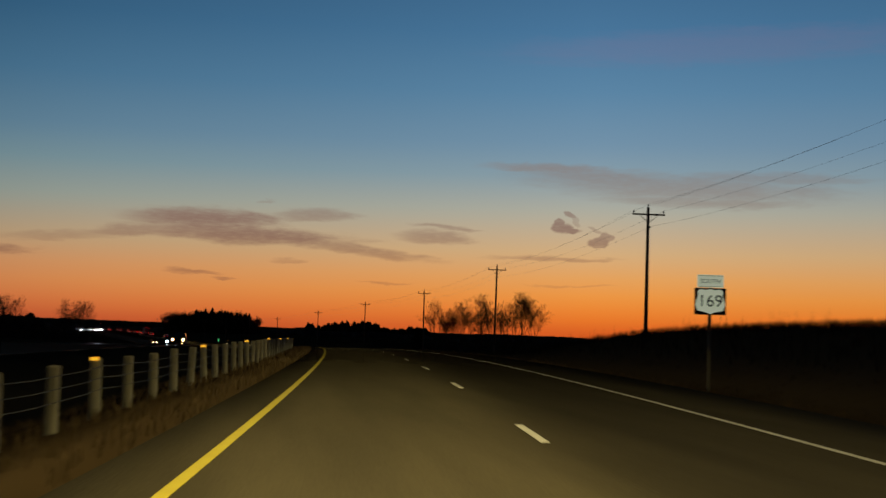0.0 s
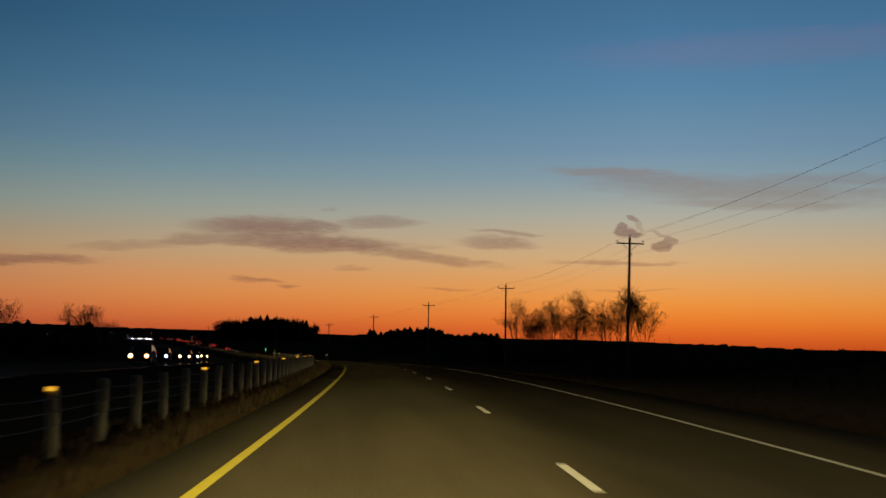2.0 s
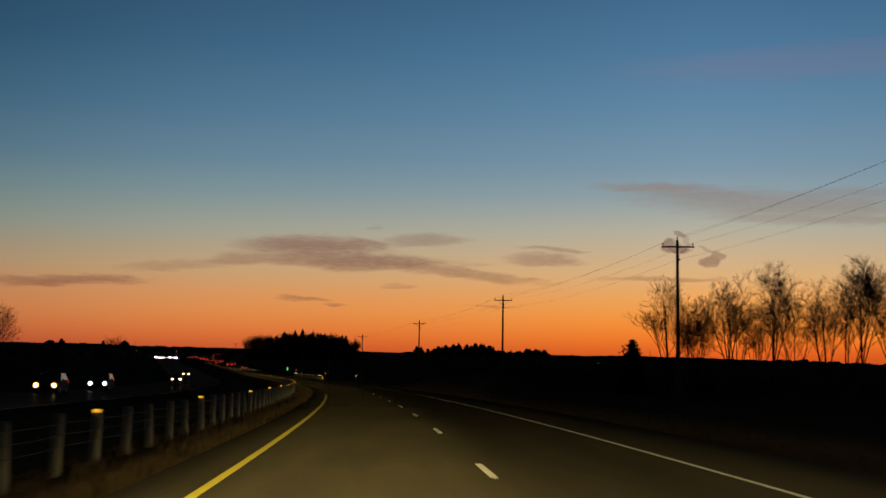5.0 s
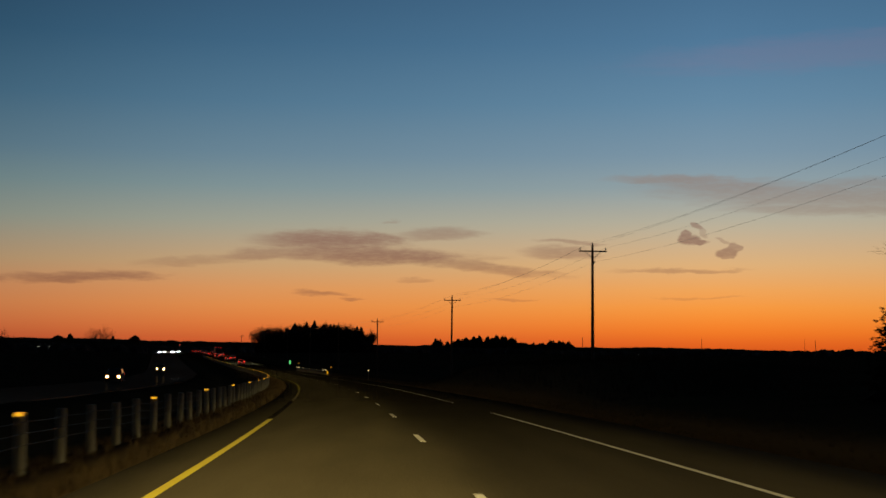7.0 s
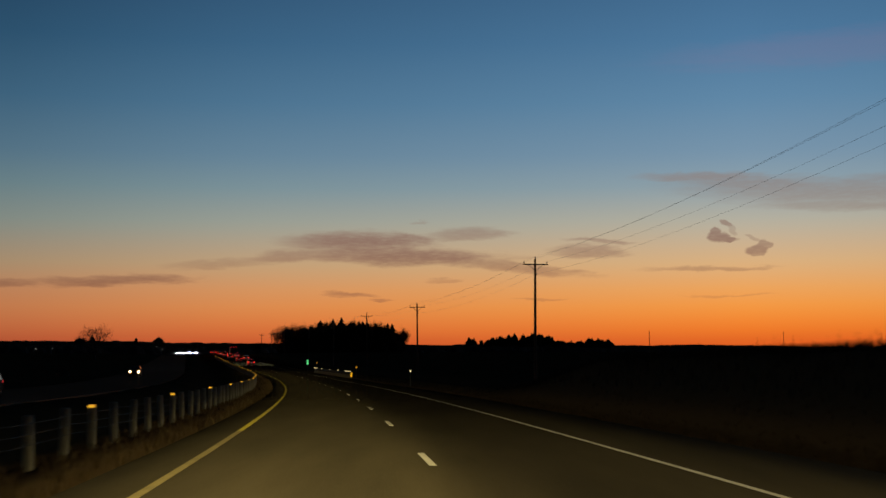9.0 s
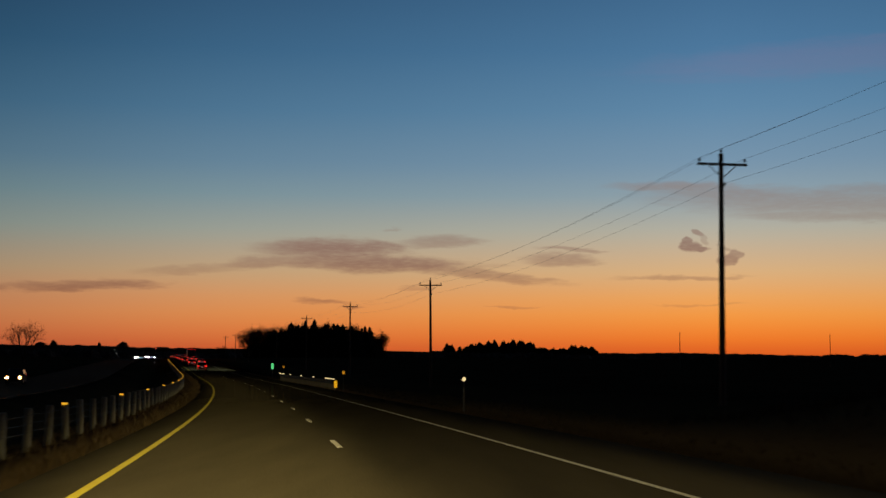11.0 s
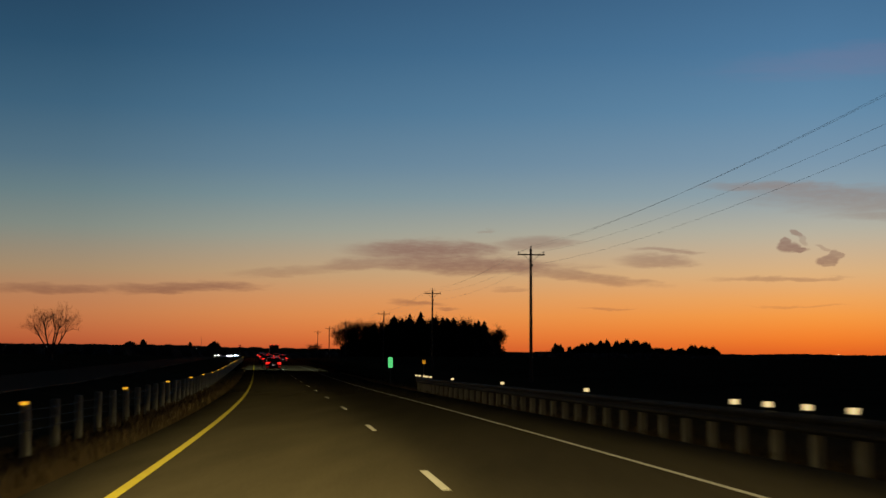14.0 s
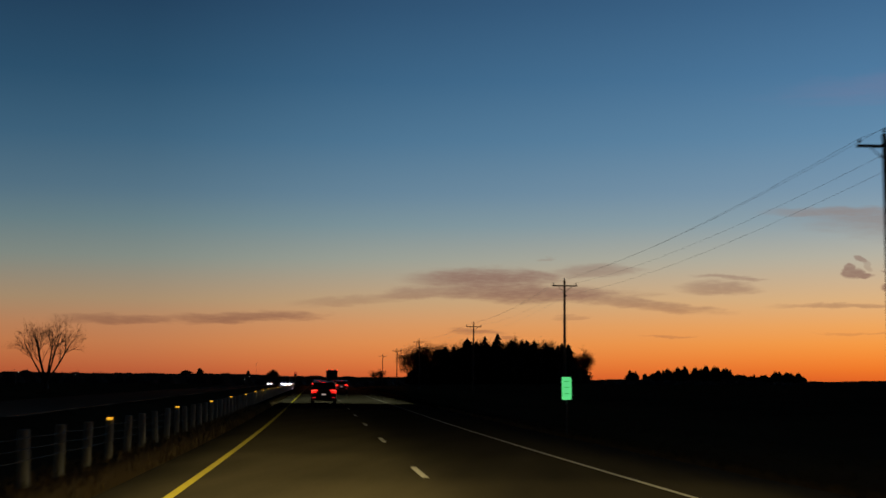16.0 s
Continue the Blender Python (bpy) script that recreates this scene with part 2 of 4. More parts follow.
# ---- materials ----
def material(name, base, rough=0.8, metal=0.0, vary=0.25, scale=6.0, bump=0.15, second=None, fine_scale=90.0, spec=0.3, per_object=0.0, stretch_z=1.0, along=1.0, falloff=None, falloff_weight=0.965, coat_up=False):
    """A surface with two scales of variation and a fine relief. The optional coat tint darkens glancing views: headlamp
    light's fade with distance, painted in.
    """
    m = bpy.data.materials.new(name)
    m.use_nodes = True
    n, l = m.node_tree.nodes, m.node_tree.links
    b = n["Principled BSDF"]
    b.inputs["Roughness"].default_value, b.inputs["Metallic"].default_value = rough, metal
    b.inputs["Specular IOR Level"].default_value = spec
    if falloff:
        b.inputs["Coat Weight"].default_value, b.inputs["Coat IOR"].default_value = falloff_weight, 1.00001
        b.inputs["Coat Tint"].default_value = (falloff, falloff, falloff, 1)
        if coat_up:  # coat faces up, so upright blades also darken with distance: painted headlamp fade
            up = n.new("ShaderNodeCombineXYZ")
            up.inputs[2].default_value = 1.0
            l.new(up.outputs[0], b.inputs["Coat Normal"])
    tc = n.new("ShaderNodeTexCoord")
    mp = n.new("ShaderNodeMapping")
    mp.inputs["Scale"].default_value = (1, along, stretch_z)
    l.new(tc.outputs["Object"], mp.inputs[0])
    big, small_n = n.new("ShaderNodeTexNoise"), n.new("ShaderNodeTexNoise")
    for t, sc, de in ((big, scale, 5), (small_n, fine_scale, 3)):
        t.inputs["Scale"].default_value, t.inputs["Detail"].default_value = sc, de
        l.new(mp.outputs[0], t.inputs["Vector"])
    dark = tuple(c * (1 - vary) for c in base) + (1,)
    light = tuple(min(1, c * (1 + vary)) for c in (second or base)) + (1,)
    mix = n.new("ShaderNodeMix")
    mix.data_type = "RGBA"
    mix.inputs[6].default_value, mix.inputs[7].default_value = dark, light
    add = n.new("ShaderNodeMath")
    add.operation = "MULTIPLY_ADD"
    l.new(small_n.outputs["Fac"], add.inputs[0])
    add.inputs[1].default_value = 0.5
    sub = n.new("ShaderNodeMath")
    sub.operation = "MULTIPLY_ADD"
    l.new(big.outputs["Fac"], sub.inputs[0])
    sub.inputs[1].default_value, sub.inputs[2].default_value = 1.4, -0.45
    l.new(sub.outputs[0], add.inputs[2])
    fac = add.outputs[0]
    if per_object:
        oi = n.new("ShaderNodeObjectInfo")
        a2 = n.new("ShaderNodeMath")
        a2.operation = "MULTIPLY_ADD"
        l.new(oi.outputs["Random"], a2.inputs[0])
        a2.inputs[1].default_value = per_object
        l.new(fac, a2.inputs[2])
        fac = a2.outputs[0]
    l.new(fac, mix.inputs[0])
    l.new(mix.outputs[2], b.inputs["Base Color"])
    if bump:
        bp = n.new("ShaderNodeBump")
        bp.inputs["Strength"].default_value, bp.inputs["Distance"].default_value = bump, 0.02
        l.new(small_n.outputs["Fac"], bp.inputs["Height"])
        l.new(bp.outputs[0], b.inputs["Normal"])
    return m


def lamp_material(name, colour, strength):
    m = bpy.data.materials.new(name)
    m.use_nodes = True
    b = m.node_tree.nodes["Principled BSDF"]
    b.inputs["Base Color"].default_value = (*colour, 1)
    b.inputs["Emission Color"].default_value = (*colour, 1)
    b.inputs["Emission Strength"].default_value = strength
    b.inputs["Roughness"].default_value = 0.3
    return m


# asphalt and road paint carry a coat that paints in the headlamps' fade with distance
ASPHALT = material("asphalt", (0.115, 0.099, 0.064), 0.85, vary=0.36, scale=0.9, fine_scale=38, bump=0.5, spec=0.04, along=0.10, falloff=0.918)
ASPHALT_OLD = material("asphalt_opposite", (0.06, 0.058, 0.052), 0.3, vary=0.25, scale=0.3, fine_scale=60, bump=0.05, spec=0.3, falloff=0.918, falloff_weight=0.98)
PAINT_WHITE = material("white_road_paint", (0.88, 0.88, 0.85), 0.6, vary=0.18, scale=2.5, fine_scale=45, bump=0.2, falloff=0.943, falloff_weight=0.985)
PAINT_YELLOW = material("yellow_road_paint", (0.95, 0.76, 0.02), 0.6, vary=0.18, scale=2.0, fine_scale=45, bump=0.2, falloff=0.936)
PAINT_FADED = material("faded_yellow_road_paint", (0.17, 0.14, 0.06), 0.7, vary=0.4, scale=1.5, fine_scale=30, bump=0.2, falloff=0.936)
PAINT_WORN = material("worn_yellow_road_paint", (0.34, 0.28, 0.10), 0.7, vary=0.4, scale=1.5, fine_scale=30, bump=0.2, falloff=0.936)
TAR = material("tar", (0.032, 0.028, 0.022), 0.9, vary=0.4, scale=1.2, fine_scale=30, bump=0.2, spec=0.03, falloff=0.918)
RAIL_WOOD = material("grey_rail_timber", (0.21, 0.19, 0.145), 0.85, vary=0.35, scale=3, fine_scale=40, bump=0.4, per_object=0.4, stretch_z=0.2)
EARTH = material("dry_field", (0.040, 0.030, 0.018), 0.95, vary=0.4, scale=0.12, fine_scale=4, bump=0.5, spec=0.0)
GRASS = material("dry_grass", (0.105, 0.070, 0.033), 0.9, vary=0.4, scale=0.8, fine_scale=8, bump=0.0, second=(0.135, 0.097, 0.052), spec=0.1, falloff=0.922, coat_up=True)
STALK = material("dead_stalks", (0.045, 0.032, 0.018), 0.9, vary=0.4, scale=0.6, fine_scale=8, bump=0.0, spec=0.1)
POST_WOOD = material("weathered_post_wood", (0.215, 0.20, 0.150), 0.85, vary=0.35, scale=3, fine_scale=40, bump=0.4, per_object=0.4, stretch_z=0.2)
POLE_WOOD = material("creosoted_pole_wood", (0.11, 0.075, 0.05), 0.85, vary=0.35, scale=2, fine_scale=30, bump=0.4, stretch_z=0.15)
PORCELAIN = material("grey_porcelain", (0.10, 0.10, 0.11), 0.3, vary=0.1, bump=0.0)
WIRE = material("aluminium_wire", (0.22, 0.22, 0.24), 0.5, metal=0.6, vary=0.1, bump=0.0)
BEAM_STEEL = material("weathered_beam_steel", (0.026, 0.023, 0.018), 0.8, metal=0.0, vary=0.35, scale=2.0, fine_scale=40, bump=0.15, spec=0.15)
STEEL = material("galvanised_steel", (0.16, 0.155, 0.14), 0.55, metal=0.7, vary=0.3, scale=2.5, fine_scale=50, bump=0.1)
CABLE = material("steel_cable", (0.022, 0.021, 0.018), 0.6, metal=0.5, vary=0.2, bump=0.0)
BARK = material("bark", (0.05, 0.036, 0.027), 0.9, vary=0.35, scale=3, fine_scale=25, bump=0.5, stretch_z=0.3)
TWIG = material("bare_twigs", (0.042, 0.030, 0.022), 0.9, vary=0.3, scale=2, bump=0.0)
NEEDLES = material("spruce_needles", (0.012, 0.017, 0.010), 0.9, vary=0.4, scale=1.5, fine_scale=12, bump=0.0, spec=0.1)
# sheeting glows by itself, in place of headlamp light thrown back
AMBER = lamp_material("amber_glow_sheeting", (1.0, 0.50, 0.03), 0.9)
PALE = lamp_material("pale_glow_sheeting", (1.0, 0.76, 0.36), 0.95)
SIGN_WHITE = lamp_material("white_glow_sheeting", (0.72, 0.76, 0.55), 0.45)
SIGN_GREEN = lamp_material("green_glow_sheeting", (0.11, 0.70, 0.23), 0.92)
SIGN_GREEN_DEEP = lamp_material("deep_green_glow_sheeting", (0.04, 0.36, 0.11), 0.75)
SIGN_AMBER = lamp_material("amber_plate_glow_sheeting", (1.0, 0.40, 0.02), 0.5)
SIGN_YELLOW = lamp_material("yellow_glow_sheeting", (1.0, 0.48, 0.015), 1.0)
BLACK = material("black_sheeting", (0.012, 0.012, 0.012), 0.6, vary=0.2, bump=0.0)


# dry grass covers the verges, bare soil the fields: the mesh tells which
en, el_ = EARTH.node_tree.nodes, EARTH.node_tree.links
cover_at = en.new("ShaderNodeAttribute")
cover_at.attribute_name = "verge"
turf = en.new("ShaderNodeTexNoise")
turf.inputs["Scale"].default_value, turf.inputs["Detail"].default_value = 1.7, 6
turf_ramp = en.new("ShaderNodeValToRGB")
turf_ramp.color_ramp.elements[0].position, turf_ramp.color_ramp.elements[0].color = 0.3, (0.072, 0.050, 0.025, 1)
turf_ramp.color_ramp.elements[1].position, turf_ramp.color_ramp.elements[1].color = 0.72, (0.20, 0.138, 0.072, 1)
el_.new(turf.outputs["Fac"], turf_ramp.inputs[0])
ground_mix = en.new("ShaderNodeMix")
ground_mix.data_type = "RGBA"
soil = EARTH.node_tree.nodes["Principled BSDF"].inputs["Base Color"].links[0].from_socket
el_.new(cover_at.outputs["Fac"], ground_mix.inputs[0])
el_.new(soil, ground_mix.inputs[6])
el_.new(turf_ramp.outputs[0], ground_mix.inputs[7])
el_.new(ground_mix.outputs[2], en["Principled BSDF"].inputs["Base Color"])
# dark coat on the verge turf: headlamp fade with distance, painted in
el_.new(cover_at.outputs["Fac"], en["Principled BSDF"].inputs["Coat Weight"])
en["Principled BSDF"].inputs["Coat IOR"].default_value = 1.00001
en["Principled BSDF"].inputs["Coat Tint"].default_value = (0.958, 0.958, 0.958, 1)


# ---- building helpers ----
def part(name, bm, mat, parent=None, label=""):
    """Links a bmesh as one mesh object, under parent if one is given."""
    me = bpy.data.meshes.new(name)
    bm.to_mesh(me)
    bm.free()
    me.materials.append(mat)
    ob = new(name, me)
    if parent is not None:
        ob.parent = parent
    if label:
        ob["label"] = label
    return ob


def share(name, mesh, parent, m):
    """One more object on the mesh of an alike piece."""
    ob = new(name, mesh)
    ob.parent = parent
    ob.matrix_local = m
    return ob


def thing(name, m, label, category, group="", kind=""):
    ob = new(name)
    ob.matrix_world = m
    return tagged(ob, label, category, group, kind)


def pydata(name, verts, faces, mat, parent=None, smooth=False):
    me = bpy.data.meshes.new(name)
    me.from_pydata([tuple(v) for v in verts], [], [tuple(f) for f in faces])
    if smooth:
        me.polygons.foreach_set("use_smooth", [True] * len(me.polygons))
    me.materials.append(mat)
    me.update()
    ob = new(name, me)
    if parent is not None:
        ob.parent = parent
    return ob


def box(bm, size, centre, bevel=0.0, rot=None, segments=1):
    r = bmesh.ops.create_cube(bm, size=1.0)
    vs = r["verts"]
    bmesh.ops.scale(bm, vec=size, verts=vs)
    if bevel:
        es = list({e for v in vs for e in v.link_edges})
        out = bmesh.ops.bevel(bm, geom=es, offset=bevel, segments=segments, affect="EDGES", profile=0.5)
        vs = list({v for f in out["faces"] for v in f.verts} | {v for v in vs if v.is_valid})
    if rot:
        bmesh.ops.rotate(bm, cent=(0, 0, 0), matrix=rot, verts=vs)
    bmesh.ops.translate(bm, vec=centre, verts=vs)
    return vs


def rod(bm, a, b, r1, r2=None, sides=8, cap=True):
    a, b = Vector(a), Vector(b)
    r2 = r1 if r2 is None else r2
    d = b - a
    m = Matrix.Translation((a + b) / 2) @ d.to_track_quat("Z", "Y").to_matrix().to_4x4()
    return bmesh.ops.create_cone(bm, cap_ends=cap, segments=sides, radius1=r1, radius2=r2, depth=d.length, matrix=m)["verts"]


def ribbon(name, s_values, u0, u1, thick, lift_z, mat, parent=None, cols=1, drift=None):
    """A slab that follows the road between two offsets from the lane line; drift(s) shifts it sideways."""
    us = np.linspace(u0, u1, cols + 1)
    v, f = [], []
    n = len(us)
    for s in s_values:
        du = drift(s) if drift else 0.0
        for u in us:
            v.append([float(c) for c in at(s, float(u) + du, lift_z)])
        v.append([float(c) for c in at(s, float(us[-1]) + du, lift_z - thick)])
        v.append([float(c) for c in at(s, float(us[0]) + du, lift_z - thick)])
    w = n + 2
    for i in range(len(s_values) - 1):
        for j in range(w):
            a, b = i * w + j, i * w + (j + 1) % w
            f.append((a, b, b + w, a + w))
    f.append(tuple(range(w - 1, -1, -1)))
    e = (len(s_values) - 1) * w
    f.append(tuple(range(e, e + w)))
    return pydata(name, v, f, mat, parent)


# ---- ground, roads and markings ----
def build_ground():
    S = np.concatenate([[-2900, -1800, -1000, -500, -250, -150, -100], np.arange(-70, 700, 5), np.arange(700, 1300, 15), np.arange(1300, 1600, 50), np.arange(1650, 2500, 60), np.linspace(2550, 4500, 8)])
    U = np.array([-4200, -3000, -2200, -1600, -1100, -750, -500, -330, -220, -150, -110, -90, -75, -60, -50, -44, -40, -36, -33, -31, -28.5, -28, -17.5, -17.0, -15.4, -14, -12.6, -11.4, -10.2, -9, -8.0, -7, -6.2, -5.6, -5.1,
                  6.1, 6.6, 7.2, 8.2, 9.5, 11, 12.5, 13.5, 15, 16, 17, 18, 19, 21, 24, 27, 30, 35, 42, 50, 60, 75, 90, 110, 150, 220, 330, 500, 750, 1100, 1600, 2200, 3000, 4200])
    v, f = [], []
    for s in S:
        x, y, z = at(np.full(len(U), s), U, 0.0, "ground")
        z = np.broadcast_to(z, x.shape) - np.where((U > -5.3) & (U < 6.3), 0.30, 0.0) - np.where((U > -28.3) & (U < -17.2), 0.30, 0.0)
        for i in range(len(U)):
            rough = 0.10 if abs(U[i]) > 7 else 0.02
            v.append((x[i], y[i], z[i] + rough * (noise.noise(Vector((x[i] * 0.35, y[i] * 0.35, 0))))))
    n = len(U)
    for i in range(len(S) - 1):
        for j in range(n - 1):
            f.append((i * n + j, i * n + j + 1, (i + 1) * n + j + 1, (i + 1) * n + j))
    ob = pydata("ground", v, f, EARTH, None, True)
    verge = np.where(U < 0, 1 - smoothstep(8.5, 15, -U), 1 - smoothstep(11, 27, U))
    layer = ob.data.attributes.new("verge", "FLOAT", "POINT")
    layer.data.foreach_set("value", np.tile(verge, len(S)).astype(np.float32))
    return tagged(ob, "dark bare farmland and grassy verges at dusk", "ground", kind="structure")


build_ground()
S_ROAD = np.concatenate([[-400, -200, -100], np.arange(-60, 760, 4), np.arange(760, 1480, 15)])
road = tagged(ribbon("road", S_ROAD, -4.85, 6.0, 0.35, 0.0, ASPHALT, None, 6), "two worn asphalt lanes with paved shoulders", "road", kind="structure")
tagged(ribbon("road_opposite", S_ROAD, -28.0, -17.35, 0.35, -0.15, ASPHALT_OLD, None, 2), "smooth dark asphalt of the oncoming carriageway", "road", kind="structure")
tagged(ribbon("road_crossover", [1112, 1125, 1138, 1151, 1164, 1176], -17.3, -4.9, 1.7, -0.14, ASPHALT_OLD, None, 2), "dark asphalt turn lane through the median at the crossing", "road", kind="structure")
# the edge lines break off where the pavement was patched
def stretch_of(a, b):
    return [a] + [s for s in S_ROAD if a < s < b] + [b]


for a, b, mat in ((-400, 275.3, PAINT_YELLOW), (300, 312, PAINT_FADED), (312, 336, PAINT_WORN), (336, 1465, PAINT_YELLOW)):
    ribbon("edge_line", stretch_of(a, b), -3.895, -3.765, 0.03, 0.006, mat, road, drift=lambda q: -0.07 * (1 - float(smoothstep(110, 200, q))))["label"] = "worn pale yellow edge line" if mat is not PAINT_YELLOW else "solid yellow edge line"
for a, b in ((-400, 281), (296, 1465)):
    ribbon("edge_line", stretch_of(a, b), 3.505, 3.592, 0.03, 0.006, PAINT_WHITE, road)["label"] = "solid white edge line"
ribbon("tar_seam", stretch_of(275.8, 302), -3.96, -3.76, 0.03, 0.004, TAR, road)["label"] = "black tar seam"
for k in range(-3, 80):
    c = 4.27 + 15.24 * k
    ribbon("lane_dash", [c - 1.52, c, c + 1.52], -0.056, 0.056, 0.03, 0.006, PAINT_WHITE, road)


# ---- utility poles and their wires ----
POLES = [(-62, 20.2), (20, 20.2), (102.0, 20.05), (185.2, 21.2), (267.6, 22.4), (351.6, 21.7), (434.0, 20.6), (516.0, 19.3), (596.5, 21.1), (676.9, 22.4), (760.1, 22.9)]
POLES += [(760.1 + 82 * k, 20.3) for k in range(1, 4)]
ARM_Z = [11.2, 11.3, 11.5, 11.5, 10.9, 10.6, 9.6, 8.4, 9.4, 10.0, 10.0, 10.6, 11.2, 12.0]


def utility_pole():
    p = thing("utility_pole", Matrix(), "tall dark wooden power pole with one crossarm", "utility pole", "poles along the road")
    bm = bmesh.new()
    rod(bm, (0, 0, -11.6), (0, 0, 0.55), 0.17, 0.105, 12)
    part("pole", bm, POLE_WOOD, p)
    bm = bmesh.new()
    box(bm, (2.5, 0.10, 0.12), (0, -0.16, 0), 0.01)
    part("crossarm", bm, POLE_WOOD, p)
    for side in (-1, 1):
        bm = bmesh.new()
        rod(bm, (side * 0.72, -0.215, -0.03), (side * 0.06, -0.18, -0.62), 0.022, sides=6)
        part("brace", bm, STEEL, p)
        bm = bmesh.new()
        rod(bm, (side * 1.14, -0.16, 0.05), (side * 1.14, -0.16, 0.17), 0.018, sides=6)
        rod(bm, (side * 1.14, -0.16, 0.15), (side * 1.14, -0.16, 0.21), 0.075, 0.06, 10)
        rod(bm, (side * 1.14, -0.16, 0.21), (side * 1.14, -0.16, 0.29), 0.05, 0.045, 10)
        part("insulator", bm, PORCELAIN, p)
    bm = bmesh.new()
    rod(bm, (0, 0, 0.53), (0, 0, 0.66), 0.02, sides=6)
    rod(bm, (0, 0, 0.64), (0, 0, 0.70), 0.075, 0.06, 10)
    rod(bm, (0, 0, 0.70), (0, 0, 0.78), 0.05, 0.045, 10)
    part("insulator", bm, PORCELAIN, p)
    bm = bmesh.new()
    box(bm, (0.08, 0.14, 0.16), (0.16, 0, -0.95), 0.01)
    part("neutral_bracket", bm, STEEL, p)
    return p


pole_one = utility_pole()
attach = []
for i, ((s, u), z) in enumerate(zip(POLES, ARM_Z)):
    x, y, _ = [float(c) for c in at(s, u)]
    lean = ((i * 37) % 7 - 3) * 0.18
    m = pose(x, y, z, 0, lean, heading(s))
    if i == 0:
        pole_one.matrix_world = m
    else:
        copy_thing(pole_one, m)
    attach.append([m @ Vector(q) for q in ((-1.14, -0.16, 0.3), (0, 0, 0.8), (1.14, -0.16, 0.3), (0.18, 0, -0.9))])


def power_line(k, label):
    cu = bpy.data.curves.new("power_line", "CURVE")
    cu.dimensions, cu.bevel_depth, cu.bevel_resolution = "3D", 0.0054, 1
    cu.materials.append(WIRE)
    sp = cu.splines.new("POLY")
    pts = []
    for a, b in zip(attach[:-1], attach[1:]):
        for j in range(14):
            t = j / 14
            q = a[k].lerp(b[k], t)
            pts.append((q.x, q.y, q.z - 0.75 * 4 * t * (1 - t)))
    pts.append(tuple(attach[-1][k]))
    sp.points.add(len(pts) - 1)
    for q, c in zip(sp.points, pts):
        q.co = (*c, 1)
    return tagged(new("power_line", cu), label, "power line", "wires on the poles")


for k in range(3):
    power_line(k, "thin grey conductor sagging from pole to pole")
power_line(3, "thin grey neutral wire slung below the crossarms")


# ---- cable guardrail on wooden posts along the yellow line ----
def fence_u(s):
    return -6.66 + 0.05 * math.sin(s / 60.0)


cable_rail = thing("cable_guardrail", Matrix(), "cable guardrail on weathered round wooden posts in dry grass", "guardrail")
bm = bmesh.new()
rod(bm, (0, 0, -0.35), (0, 0, 0.97), 0.10, 0.090, 10)
bmesh.ops.bevel(bm, geom=[e for e in bm.edges if all(v.co.z > 0.96 for v in e.verts)], offset=0.02, segments=1, affect="EDGES")
first_post = part("post", bm, POST_WOOD, cable_rail)
bm = bmesh.new()
box(bm, (0.145, 0.016, 0.042), (0, -0.103, 0.946), 0.004)
box(bm, (0.145, 0.06, 0.010), (0, -0.072, 0.977), 0.003)
first_tab = part("reflector", bm, AMBER, cable_rail, "amber reflective strip")
rng = random.Random(5)
heads = []
for k in range(-6, 268):
    s = 11.0 + 3.048 * k + (0.6 if k > 63 else 0.0)
    u = fence_u(s)
    m = stand(s, u, rng.uniform(-0.03, 0.02)) @ pose(0, 0, 0, rng.uniform(-2, 2), rng.uniform(-2.5, 2.5), rng.uniform(-8, 8))
    heads.append((s, u, m))
    if k == -6:
        first_post.matrix_local = m
    else:
        share("post", first_post.data, cable_rail, m)
    if k % 5 == (4 if s < 215 else 0):
        if k == -6:
            first_tab.matrix_local = m
        else:
            share("reflector", first_tab.data, cable_rail, m)


def cable(z):
    cu = bpy.data.curves.new("cable", "CURVE")
    cu.dimensions, cu.bevel_depth, cu.bevel_resolution = "3D", 0.006, 1
    cu.materials.append(CABLE)
    sp = cu.splines.new("POLY")
    pts = []
    for (s0, u0, m0), (s1, u1, m1) in zip(heads[:-1], heads[1:]):
        a, b = m0 @ Vector((0.112, 0, z)), m1 @ Vector((0.112, 0, z))
        pts += [tuple(a), tuple(a.lerp(b, 0.5) - Vector((0, 0, 0.018)))]
    sp.points.add(len(pts) - 1)
    for q, c in zip(sp.points, pts):
        q.co = (*c, 1)
    ob = new("cable", cu)
    ob.parent = cable_rail


for z in (0.84, 0.66, 0.48):
    cable(z)

# ---- steel beam guardrail on the right with its markers ----
steel_rail = thing("guardrail", Matrix(), "dull steel beam guardrail on short posts with pale reflectors", "guardrail")
RAIL_U, RAIL_S = 6.6, 492.2


def rail_u(s):
    """The rail flares a little at its far end."""
    return RAIL_U + 0.24 * float(smoothstep(554, 562, s))


bm = bmesh.new()
box(bm, (0.17, 0.20, 0.95), (0.16, 0, 0.10), 0.015)
rail_post = part("post", bm, RAIL_WOOD, steel_rail, "grey timber post")
bm = bmesh.new()
box(bm, (0.11, 0.14, 0.28), (0.035, 0, 0.55), 0.01)
rail_block = part("block", bm, RAIL_WOOD, steel_rail)
bm = bmesh.new()
box(bm, (0.03, 0.15, 0.10), (-0.02, 0, 0.85), 0.006)
rail_tab = part("reflector", bm, PALE, steel_rail, "pale square reflector")
